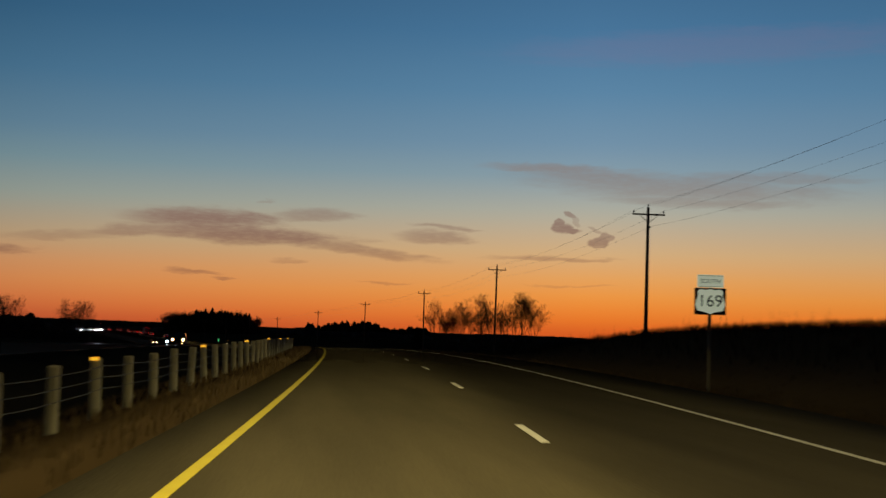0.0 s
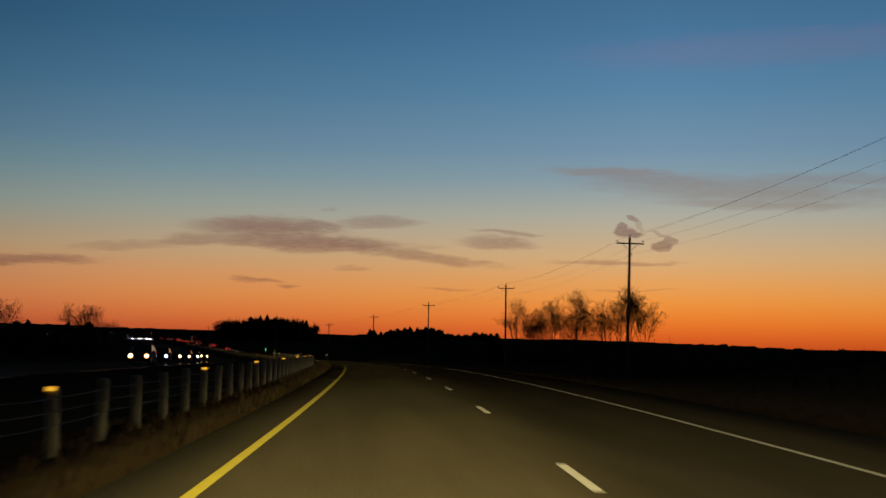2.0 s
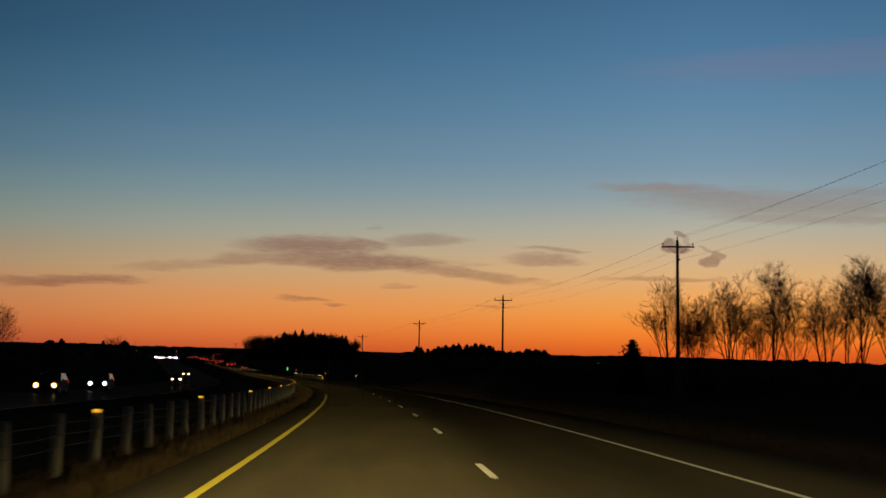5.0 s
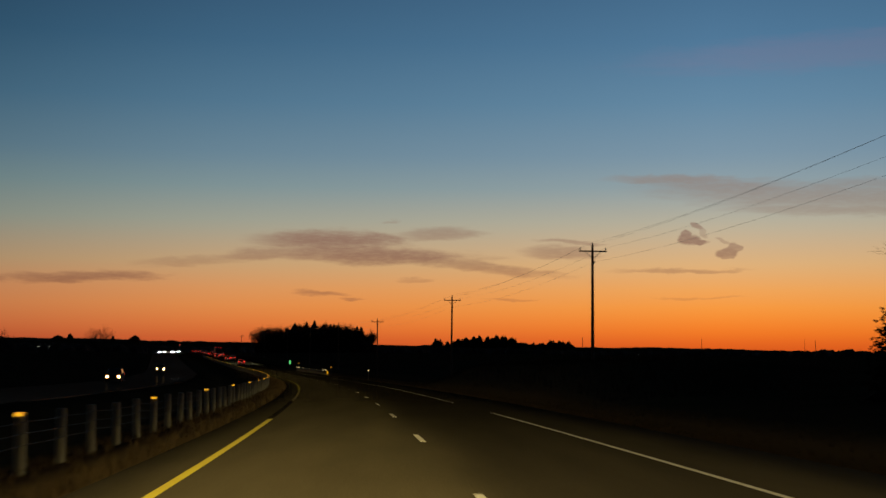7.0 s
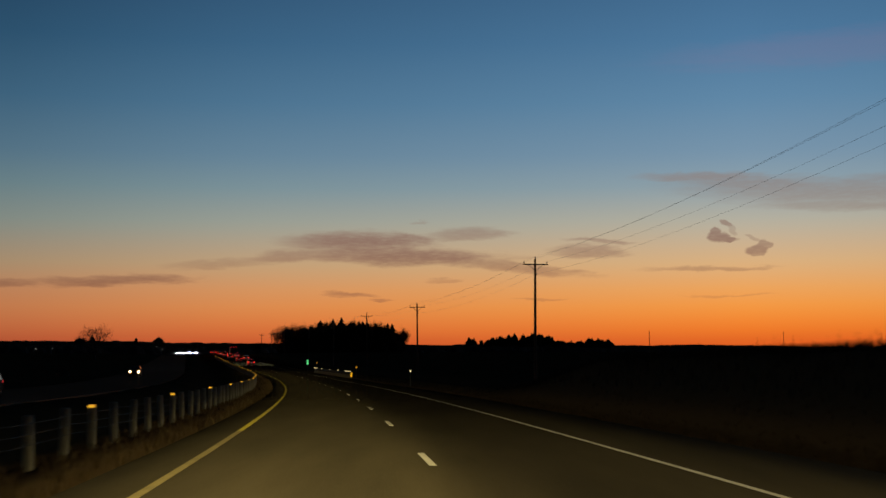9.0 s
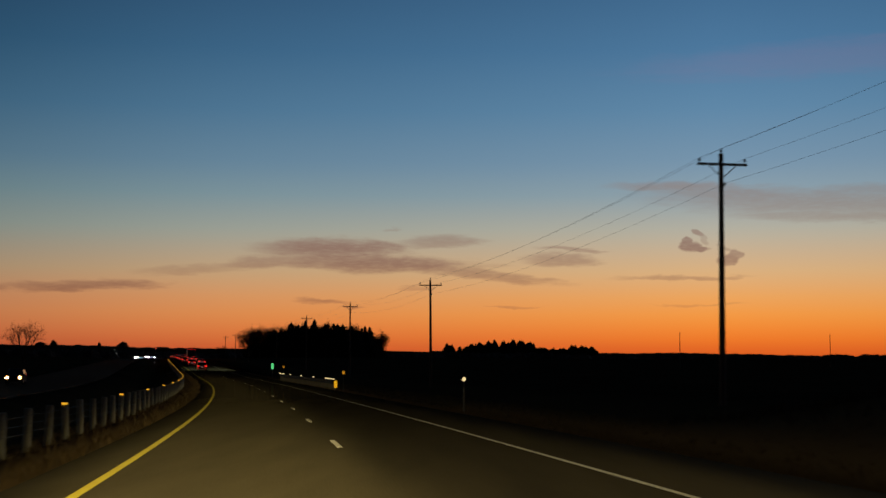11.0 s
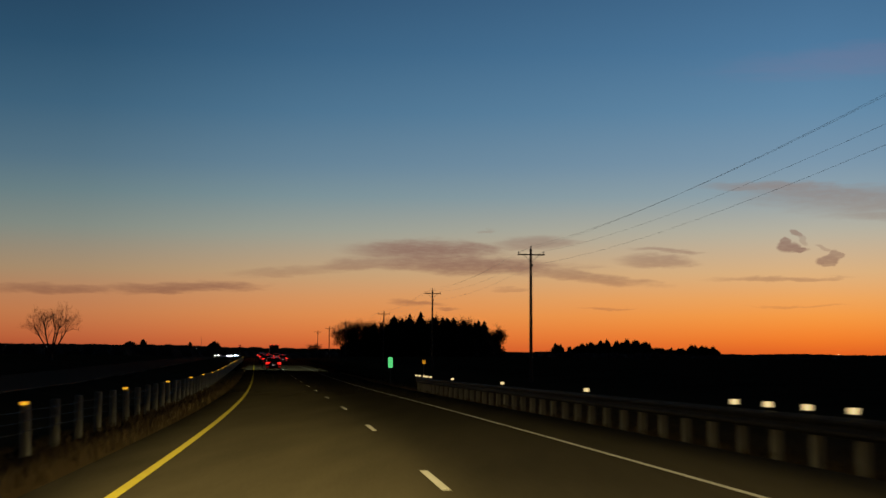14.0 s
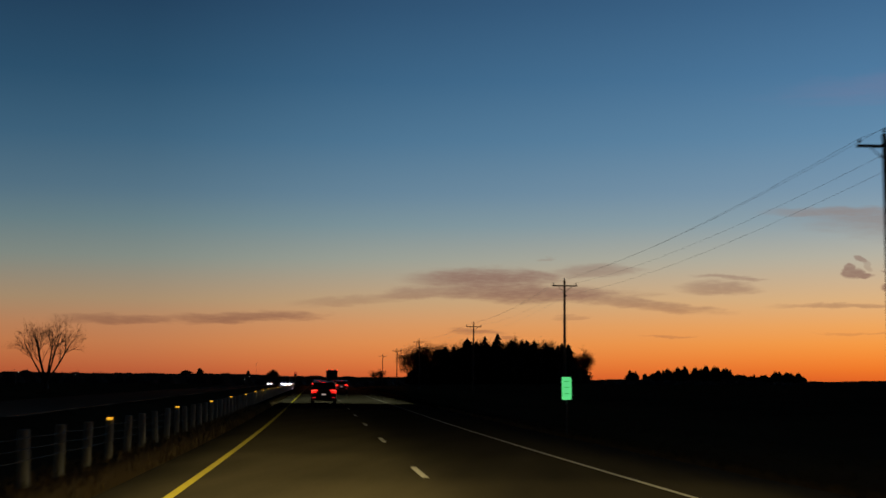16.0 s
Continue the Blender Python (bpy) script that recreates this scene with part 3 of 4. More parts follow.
for k in range(38):
    s = RAIL_S + 1.905 * k
    m = stand(s, rail_u(s), 0, 0, "road")
    if k == 0:
        rail_post.matrix_local = rail_block.matrix_local = m
    else:
        share("post", rail_post.data, steel_rail, m)
        share("block", rail_block.data, steel_rail, m)
    tm = m @ pose(0, 0, 0, 0, 0, 90)
    if k < 5 or k in (32, 33, 34, 36, 37) or (k % 8 == 3 and k < 30):
        if k == 0:
            rail_tab.matrix_local = tm
        else:
            share("reflector", rail_tab.data, steel_rail, tm)
W_BEAM = [(0.00, 0.745), (-0.03, 0.73), (-0.085, 0.685), (-0.085, 0.645), (-0.03, 0.60), (-0.02, 0.58), (-0.03, 0.565), (-0.085, 0.515), (-0.085, 0.475), (-0.03, 0.43), (0.00, 0.415)]
v, f = [], []
ss = np.arange(RAIL_S - 0.6, RAIL_S + 37 * 1.905 + 0.7, 1.2)
for s in ss:
    for du, z in W_BEAM:
        v.append([float(c) for c in at(s, rail_u(s) - 0.02 + du, z)])
    for du, z in reversed(W_BEAM):
        v.append([float(c) for c in at(s, rail_u(s) - 0.012 + du, z)])
w = 2 * len(W_BEAM)
for i in range(len(ss) - 1):
    for j in range(w):
        a, b = i * w + j, i * w + (j + 1) % w
        f.append((a, b, b + w, a + w))
f += [tuple(range(w)), tuple(range((len(ss) - 1) * w, len(ss) * w))]
pydata("beam", v, f, BEAM_STEEL, steel_rail)
bm = bmesh.new()
rod(bm, (0, 0, 0.41), (0, 0, 0.75), 0.14, 0.14, 12)
part("end_cap", bm, BEAM_STEEL, steel_rail).matrix_local = stand(RAIL_S - 0.62, RAIL_U - 0.02, 0, 0, "road")


def striped_marker(m, label):
    """A yellow board with black slanting stripes on a steel post."""
    t = thing("object_marker", m, label, "road marker")
    bm = bmesh.new()
    box(bm, (0.06, 0.04, 1.6), (0, 0.04, 0.1), 0.005)
    part("post", bm, STEEL, t)
    bm = bmesh.new()
    box(bm, (0.27, 0.012, 0.62), (0, 0, 0.45), 0.004)
    part("board", bm, SIGN_YELLOW, t)
    for i in range(4):
        bm = bmesh.new()
        z = 0.215 + i * 0.15
        vs = [bm.verts.new(c) for c in ((-0.13, -0.010, z + 0.085), (-0.13, -0.010, z + 0.035), (0.13, -0.010, z - 0.05), (0.13, -0.010, z))]
        face = bm.faces.new(vs)
        r = bmesh.ops.extrude_face_region(bm, geom=[face])
        bmesh.ops.translate(bm, vec=(0, 0.006, 0), verts=[q for q in r["geom"] if isinstance(q, bmesh.types.BMVert)])
        part("stripe", bm, BLACK, t)
    return t


striped_marker(stand(RAIL_S - 0.9, RAIL_U + 0.12, -0.05, 0, "road"), "yellow board with black slanting stripes at the rail's end")


def plate_marker(m, label):
    t = thing("delineator", m, label, "road marker")
    bm = bmesh.new()
    box(bm, (0.05, 0.03, 2.7), (0, 0.03, 0.3), 0.004)
    part("post", bm, STEEL, t)
    bm = bmesh.new()
    box(bm, (0.20, 0.01, 0.27), (0, 0, 1.45), 0.004)
    part("plate", bm, SIGN_AMBER, t)
    bm = bmesh.new()
    box(bm, (0.05, 0.01, 0.16), (0, -0.008, 1.56), 0.002)
    part("notch", bm, BLACK, t)
    return t


plate_marker(stand(490.3, 7.3, 0.25), "small amber plate on a steel post beside the guardrail")
plate_marker(stand(563.5, 7.42, 0.58), "small amber plate on a steel post beside the guardrail")


def white_delineator(m):
    t = thing("delineator", m, "thin post with a pale reflector in the verge", "road marker")
    bm = bmesh.new()
    box(bm, (0.09, 0.03, 2.15), (0, 0.03, 0.25), 0.006)
    part("post", bm, STEEL, t)
    bm = bmesh.new()
    rod(bm, (0, 0, 1.28), (0, 0.02, 1.28), 0.10, 0.10, 16)
    part("reflector", bm, PALE, t, "round pale reflector")
    return t


white_delineator(stand(438.5, 8.75, 0.53))


# ---- signs ----
def lettering(text, size, mat, parent, place, label=""):
    cu = bpy.data.curves.new("lettering", "FONT")
    cu.body, cu.size, cu.align_x, cu.align_y, cu.extrude, cu.offset = text, size, "CENTER", "CENTER", 0.003, 0.0
    cu.materials.append(mat)
    ob = new("lettering", cu)
    ob.parent = parent
    ob.matrix_local = pose(*place, 90, 0, 0)
    return ob


def route_sign():
    t = thing("route_sign", stand(53.3, 11.22), "white highway shield with number below a direction plate on a post", "road sign")
    bm = bmesh.new()
    box(bm, (0.11, 0.09, 4.8), (0, 0.07, 2.0), 0.008)
    part("post", bm, POST_WOOD, t)
    bm = bmesh.new()
    box(bm, (1.24, 0.012, 1.04), (0, 0, 3.64), 0.02)
    part("panel", bm, BLACK, t)
    bm = bmesh.new()
    out = [(-0.36, 0.44), (-0.18, 0.40), (0, 0.44), (0.18, 0.40), (0.36, 0.44), (0.47, 0.34), (0.44, 0.22), (0.50, 0.05), (0.54, -0.12), (0.46, -0.33),
           (0.22, -0.37), (0, -0.45), (-0.22, -0.37), (-0.46, -0.33), (-0.54, -0.12), (-0.50, 0.05), (-0.44, 0.22), (-0.47, 0.34)]
    face = bm.faces.new([bm.verts.new((x * 1.09, -0.014, 3.64 + z * 1.1)) for x, z in out])
    r = bmesh.ops.extrude_face_region(bm, geom=[face])
    bmesh.ops.translate(bm, vec=(0, 0.006, 0), verts=[q for q in r["geom"] if isinstance(q, bmesh.types.BMVert)])
    part("shield", bm, SIGN_WHITE, t, "white shield")
    lettering("169", 0.66, BLACK, t, (0, -0.018, 3.64))
    bm = bmesh.new()
    box(bm, (1.04, 0.012, 0.50), (0, 0, 4.43), 0.02)
    part("direction_plate", bm, SIGN_WHITE, t, "white direction plate")
    lettering("SOUTH", 0.25, BLACK, t, (0, -0.010, 4.42))
    bm = bmesh.new()
    for z in (4.22, 4.64):
        box(bm, (0.97, 0.006, 0.018), (0, -0.008, z))
    part("border", bm, BLACK, t)
    return t


route_sign()


def mile_sign():
    t = thing("mile_marker", stand(602.3, 8.9, 0.16), "narrow bright green reflective plate with faint marks on a post", "road sign")
    bm = bmesh.new()
    box(bm, (0.06, 0.04, 2.3), (0, 0.04, 0.7), 0.005)
    part("post", bm, STEEL, t)
    bm = bmesh.new()
    box(bm, (0.41, 0.01, 0.98), (0, 0, 1.97), 0.03)
    part("plate", bm, SIGN_GREEN, t)
    for w_, z in ((0.26, 2.28), (0.24, 2.02), (0.24, 1.74)):
        bm = bmesh.new()
        box(bm, (w_, 0.006, 0.05), (0, -0.008, z))
        part("mark", bm, SIGN_GREEN_DEEP, t)
    return t


mile_sign()


# ---- trees ----
def tube(V, F, pts, radii, sides):
    """Adds a tapered tube through pts to the lists V and F."""
    base = len(V)
    for i, p in enumerate(pts):
        d = (pts[min(i + 1, len(pts) - 1)] - pts[max(i - 1, 0)]).normalized()
        a = d.orthogonal().normalized()
        b = d.cross(a)
        for k in range(sides):
            t = 2 * math.pi * k / sides
            q = p + (a * math.cos(t) + b * math.sin(t)) * radii[i]
            V.append((q.x, q.y, q.z))
    for i in range(len(pts) - 1):
        for k in range(sides):
            a, b = base + i * sides + k, base + i * sides + (k + 1) % sides
            F.append((a, b, b + sides, a + sides))


def bare_tree_data(seed, height, spread, stems=4, fork=0.18, upright=0.6, dense=1.0, low=0.28, girth=0.026, thin=0.0045, fan=(0.6, 1.2), depth=4, reach=1.0):
    """Vertices and faces of the limbs and of the twigs of a leafless tree."""
    r = random.Random(seed)
    LV, LF, TV, TF = [], [], [], []

    def grow(p, d, length, radius, level):
        n = 5 if level < 3 else (3 if level == 3 else 2)
        pts, rad = [p.copy()], [radius]
        q, e = p.copy(), d.copy()
        for i in range(n):
            lift_up = 0.10 * upright if level > 0 else 0
            e = (e + Vector((r.uniform(-1, 1), r.uniform(-1, 1), r.uniform(-0.6, 1))) * (0.045 + 0.022 * level) + Vector((0, 0, lift_up))).normalized()
            q = q + e * (length / n)
            pts.append(q.copy())
            rad.append(max(radius * (1 - (0.72 if level else 0.35) * (i + 1) / n), thin))
        if level < 3:
            tube(LV, LF, pts, rad, 6 if level < 2 else 4)
        else:
            tube(TV, TF, pts, rad, 3)
        if level == depth:
            return
        kids = {0: stems, 1: int(9 * dense), 2: int(6 * dense), 3: 4, 4: 3, 5: 3}[level]
        for k in range(kids):
            f = (0.75 + 0.25 * k / kids) if level == 0 else r.uniform(low if level == 1 else 0.25, 1.0)
            i = min(int(f * n), n - 1)
            start = pts[i].lerp(pts[i + 1], f * n - i if f < 1 else 1.0)
            axis = (pts[i + 1] - pts[i]).normalized()
            side = axis.orthogonal().normalized()
            side.rotate(Matrix.Rotation(2 * math.pi * (k / kids) + r.uniform(-0.6, 0.6), 3, axis))
            wide = {0: spread, 1: 0.75 * (0.5 + 0.5 * reach), 2: 0.8, 3: 0.75, 4: 0.7}[level]
            nd = (axis + side * wide * r.uniform(*(fan if level == 0 else (0.6, 1.2)))).normalized()
            ratio = {0: r.uniform(0.62, 0.82), 1: r.uniform(0.36, 0.5) * (1.25 - 0.6 * f) * reach, 2: r.uniform(0.4, 0.6), 3: r.uniform(0.45, 0.7), 4: r.uniform(0.5, 0.75)}[level]
            base_len = height if level == 0 else length
            grow(start, nd, base_len * ratio, max(rad[i] * (0.48 if level < 2 else 0.5), thin * 1.3), level + 1)

    grow(Vector((0, 0, -0.3)), Vector((0, 0, 1)), height * fork, height * girth, 0)
    return LV, LF, TV, TF


def bare_tree(name, m, label, seed, height, spread, stems=4, fork=0.18, upright=0.6, group="", dense=1.0, low=0.28, girth=0.026, thin=0.0045, fan=(0.6, 1.2), depth=4, reach=1.0):
    t = thing(name, m, label, "tree", group)
    LV, LF, TV, TF = bare_tree_data(seed, height, spread, stems, fork, upright, dense, low, girth, thin, fan, depth, reach)
    pydata("trunk", LV, LF, BARK, t, True)
    pydata("crown", TV, TF, TWIG, t)
    return t


def conifer_data(seed, height, width):
    """A spruce: a trunk and tiers of drooping ragged boughs."""
    r = random.Random(seed)
    TV, TF, CV, CF = [], [], [], []
    tube(TV, TF, [Vector((0, 0, -0.3)), Vector((0.03 * height * r.uniform(-0.4, 0.4), 0, height * 0.55)), Vector((0, 0, height * 0.93))], [height * 0.016, height * 0.009, 0.02], 6)
    tiers = 24
    blunt = r.uniform(0.32, 0.62)
    for i in range(tiers):
        f = i / (tiers - 1)
        z = height * (0.05 + 0.90 * f)
        reach = width / 2 * (1 - f) ** blunt * r.uniform(0.7, 1.12) + 0.05 * height
        n = 11 if f < 0.6 else 7
        for k in range(n):
            a = 2 * math.pi * (k + r.uniform(-0.35, 0.35)) / n
            L = reach * r.uniform(0.6, 1.15)
            w = L * 0.28 + 0.14
            z = height * (0.05 + 0.87 * f + r.uniform(-0.028, 0.028))
            droop = L * r.uniform(0.25, 0.5)
            c, s = math.cos(a), math.sin(a)
            b = len(CV)
            up = height * 0.035
            for rad, off, dz in ((0, 0, up), (L * 0.55, w, -droop * 0.4), (L * 0.55, -w, -droop * 0.4), (L, 0, -droop), (L * 0.5, 0, -droop * 0.9 - 0.25)):
                CV.append((c * rad - s * off, s * rad + c * off, z + dz))
            CF += [(b, b + 1, b + 3), (b, b + 3, b + 2), (b, b + 4, b + 1), (b, b + 2, b + 4), (b + 1, b + 4, b + 3), (b + 2, b + 3, b + 4)]
    return TV, TF, CV, CF


def conifer(m, label, seed, height, width, group=""):
    t = thing("spruce", m, label, "tree", group)
    TV, TF, CV, CF = conifer_data(seed, height, width)
    pydata("trunk", TV, TF, BARK, t)
    pydata("crown", CV, CF, NEEDLES, t)
    return t


def shrub_data(seed, rx, ry, rz, leaves, size):
    """Many small twig clumps filling a ragged mound."""
    r = random.Random(seed)
    V, F = [], []
    for _ in range(leaves):
        a, h = r.uniform(0, 2 * math.pi), r.random() ** 0.7
        rad = math.sqrt(max(0, 1 - h * h)) * r.uniform(0.2, 1.0) * (0.8 + 0.3 * math.sin(3 * a + seed))
        p = Vector((math.cos(a) * rad * rx, math.sin(a) * rad * ry, h * rz * r.uniform(0.75, 1.1)))
        d = Vector((r.uniform(-1, 1), r.uniform(-1, 1), r.uniform(-0.2, 1))).normalized() * size * r.uniform(0.6, 1.4)
        o = d.orthogonal().normalized() * size * 0.4
        b = len(V)
        V += [tuple(p - o), tuple(p + o), tuple(p + d + o * 0.3), tuple(p + d - o * 0.3)]
        F.append((b, b + 1, b + 2, b + 3))
    return V, F


def mound_data(seed, rx, ry, rz, leaves, size, deep=1.5):
    """A bushy mound with a closed core."""
    r = random.Random(seed)
    V, F = shrub_data(seed, rx, ry, rz, leaves, size)
    b, n = len(V), 14
    V.append((0, 0, rz * 0.94))
    for j, (k, z) in enumerate(((0.3, 0.9), (0.62, 0.62), (1.0, 0.0))):
        for i in range(n):
            a = 2 * math.pi * i / n
            q = k * r.uniform(0.85, 1.1)
            V.append((math.cos(a) * rx * q, math.sin(a) * ry * q, rz * z * r.uniform(0.85, 1.1) - (deep if j == 2 else 0)))
    for i in range(n):
        F.append((b, b + 1 + i, b + 1 + (i + 1) % n))
        for j in range(2):
            o = b + 1 + j * n
            F.append((o + i, o + n + i, o + n + (i + 1) % n, o + (i + 1) % n))
    return V, F


def scattered(name, pieces, mat, label, category):
    """One object of kind stuff from many placed copies of (vertices, faces)."""
    V, F = [], []
    for (pv, pf), m in pieces:
        b = len(V)
        M3, T = np.array(m.to_3x3()), np.array(m.translation)
        V += (np.array(pv) @ M3.T + T).tolist()
        F += [tuple(i + b for i in f) for f in pf]
    return tagged(pydata(name, V, F, mat), label, category, kind="stuff")


def road_su(x, y):
    """The place along the road and to its right of a point of the plan."""
    k = int(np.argmin((X_LINE - x) ** 2 + (Y_LINE - y) ** 2))
    return float(S_LINE[k]), float((x - X_LINE[k]) * math.cos(_h[k]) + (y - Y_LINE[k]) * math.sin(_h[k]))


def on_land(x, y, dz=0.0, turn=0.0, size=1.0):
    s, u = road_su(x, y)
    return pose(x, y, float(ground_z(s, u)) + dz, 0, 0, turn) @ Matrix.Diagonal((size, size, size, 1))


# grove of bare trees beyond the poles
GROVE = [(33.6, 302, 12.2, 0.34, 5, 0.07), (36.6, 306, 8.8, 0.34, 4, 0.20), (39.3, 300, 10.8, 0.30, 5, 0.26), (41.4, 305, 9.0, 0.36, 4, 0.2), (43.6, 300, 11.0, 0.34, 5, 0.28), (46.6, 303, 10.0, 0.3, 4, 0.1),
         (48.6, 299, 12.0, 0.30, 4, 0.2), (51.0, 300, 12.6, 0.32, 5, 0.1), (53.2, 302, 11.6, 0.3, 4, 0.2), (55.2, 299, 11.0, 0.3, 4, 0.2), (38.0, 309, 8.0, 0.3, 4, 0.2), (45.0, 310, 9.0, 0.3, 4, 0.2)]
grove_trees = []
for i, (x, y, h, sp, st, fork) in enumerate(GROVE):
    if i < 6:
        grove_trees.append((h, bare_tree("bare_tree", on_land(x, y, 0, i * 57), "leafless tree in a grove with upright fine branches", 20 + i, h * 0.94, sp * 1.15, st, fork, 0.5, "trees of the grove", dense=0.96, low=0.32, girth=0.021, thin=0.0068, fan=(0.3, 1.1), depth=5, reach=0.9)))
    else:
        h0, first = grove_trees[(i * 5) % 6]
        copy_thing(first, on_land(x, y, 0, i * 57 + 120, h / h0))
ivy = thing("cedar", on_land(29.9, 301.5), "small dark dense evergreen beside the grove", "tree")
TV, TF, CV, CF = conifer_data(77, 4.7, 3.0)
pydata("trunk", TV, TF, BARK, ivy)
sv, sf = shrub_data(5, 1.95, 1.95, 4.9, 3200, 0.22)
pydata("crown", CV + sv, CF + [tuple(i + len(CV) for i in q) for q in sf], NEEDLES, ivy)
pieces = []
rng = random.Random(8)
for i in range(30):
    x = rng.uniform(30, 59)
    pieces.append((shrub_data(100 + i, 1.3, 1.0, rng.uniform(0.7, 1.8), 70, 0.3), on_land(x, rng.uniform(297, 308))))
scattered("undergrowth", pieces, TWIG, "low tangled brush under the grove", "brush")

# single trees to the left of the oncoming lanes
bare_tree("bare_tree", on_land(-111.9, 769, 0, 40), "lone bare vase-shaped elm in an open field", 242, 11.5, 0.85, 6, 0.12, 0.35, dense=1.0, low=0.42, girth=0.05, thin=0.009, fan=(0.35, 1.0), reach=1.0)
bare_tree("bare_tree", on_land(-53.0, 370, 0, 10), "bare broad-crowned tree behind the oncoming lanes", 62, 10.8, 0.8, 8, 0.2, 0.5, dense=1.15, thin=0.011, fan=(0.2, 1.2))
bare_tree("bare_tree", on_land(-72, 372, 0, 80), "bare tree in brush behind the oncoming lanes", 63, 11.0, 0.8, 8, 0.18, 0.5, dense=1.15, thin=0.011, fan=(0.2, 1.2))
bare_tree("bare_tree", on_land(-79, 520, 0, 80), "bare broad-crowned tree behind the oncoming lanes", 64, 7.6, 0.8, 8, 0.18, 0.5, dense=1.15, thin=0.013, fan=(0.2, 1.2))
pieces = []
for i in range(40):
    x = -49 - 45 * rng.random() ** 0.8
    pieces.append((shrub_data(300 + i, 2.6, 2.2, rng.uniform(0.75, 1.1) * min(1.5 + (-49 - x) * 0.42, 6.0), 520, 0.38), on_land(x, rng.uniform(355, 385))))
for i in range(50):
    pieces.append((shrub_data(340 + i, 2.5, 2.0, rng.uniform(0.5, 1.5), 90, 0.4), on_land(rng.uniform(-130, -60), rng.uniform(200, 560))))
scattered("hedgerow", pieces, TWIG, "dark leafless brush and hedges along the far verge", "brush")

# the woodlot: spruces between bare trees
rng = random.Random(3)
WOOD = [(-81 + 70 * i / 41 + rng.uniform(-2.2, 2.2), 1080 + 27 * i / 41 + rng.uniform(-9, 13)) for i in range(42)]
for i, (x, y) in enumerate(WOOD):
    f = (x + 81) / 70
    if f < 0.14 or f > 0.87:
        continue
    h = 12.8 + 5.2 * math.sin(math.pi * min(max((f - 0.1) / 0.85, 0), 1)) ** 0.5 + rng.uniform(-3.6, 3.0)
    conifer(on_land(x, y), "dark spruce in a dense woodlot", 500 + i % 17, h, h * rng.uniform(0.36, 0.52), "spruces of the woodlot")
edge_trees = []
for i, (x, y, h) in enumerate([(-81, 1079, 14.0), (-77.5, 1084, 15.4), (-73.5, 1081, 14.5), (-69, 1095, 14.5), (-65, 1088, 15.5), (-60, 1100, 16.5), (-56, 1096, 15.8), (-52, 1104, 17.0), (-46, 1101, 17.4), (-41, 1098, 16.8), (-36, 1102, 16.6), (-31, 1104, 15.8), (-27, 1108, 15.2), (-23, 1107, 13.8), (-19.0, 1106, 12.4), (-15.2, 1109, 13.0), (-96, 1079, 6.0)]):
    if i < 3:
        edge_trees.append((h, bare_tree("bare_tree", on_land(x, y, 0, i * 71), "bare round-crowned tree at the edge of the woodlot", 700 + i, h, 0.72, 9, 0.12, 0.6, "bare trees of the woodlot", dense=1.3, thin=0.012, depth=5)))
    else:
        h0, first = edge_trees[i % 3]
        copy_thing(first, on_land(x, y, 0, i * 71, h / h0))
pieces = []
for i in range(135):
    f = rng.random()
    x, y = -84 + 71 * f, 1080 + 27 * f + rng.uniform(-8, 12)
    pieces.append((shrub_data(800 + i % 20, 3.6, 3.0, rng.uniform(6.2, 10.6) * (0.42 + 0.92 * math.sin(math.pi * f) ** 0.6), 260, 1.1), on_land(x, y)))
scattered("undergrowth", pieces, TWIG, "dense dark brush filling the woodlot", "brush")

# far tree belts on the skyline
far_spruce = [conifer_data(900 + i, 10, 6.2)[2:] for i in range(5)]
pieces = []
for i in range(46):
    f = i / 45
    x, y = 46 + 166 * f + rng.uniform(-3, 3), 1960 - 40 * f + rng.uniform(-12, 12)
    swell = float(np.interp(f, [0, 0.08, 0.2, 0.28, 0.34, 0.58, 0.63, 0.68, 0.82, 0.88, 0.98, 1], [0.7, 0.6, 0.7, 1.15, 1.3, 1.25, 0.7, 0.4, 0.45, 0.8, 0.85, 0.4]))
    if i % 3 == 0:
        pieces.append((far_spruce[i % 5], on_land(x, y, 7.0, i * 40, rng.uniform(0.55, 1.2) * (0.75 + 0.3 * swell))))
    for j in range(2):
        pieces.append((mound_data(950 + i * 2 + j, rng.uniform(3.5, 7), 4.5, max(rng.uniform(7, 12) * swell, 2.5), 200, 0.8, 9.0), on_land(x + rng.uniform(-5, 5), y + rng.uniform(-8, 8), 7.5)))
scattered("far_shelterbelt", pieces, NEEDLES, "distant dark shelterbelt of spruces on the skyline", "woods")
pieces = []

belt = [mound_data(1000 + i, 7.5, 7, 7.0, 70, 0.42) for i in range(14)]
for i in range(1000):
    a = math.radians(-34 + 74 * (i + rng.uniform(-0.5, 0.5)) / 1000)
    d = 1500 + 160 * math.sin(i / 66.0) + rng.uniform(-70, 70)
    x, y = d * math.sin(a), d * math.cos(a)
    swell = 1.0 + rng.choice((0, 0, 0.06, 0.16)) + 0.12 * math.sin(i / 34.0) + 0.10 * math.sin(i / 13.0) + rng.uniform(-0.15, 0.18)
    m = on_land(x, y, -1.9 if x < 0 else -1.3, rng.uniform(-25, 25)) @ Matrix.Diagonal((1.3, 1.3, swell * (1.02 if math.degrees(a) < -6.5 else 1.08 - 0.6 * float(smoothstep(12, 19, math.degrees(a)))), 1))
    pieces.append((belt[i % 14], m))
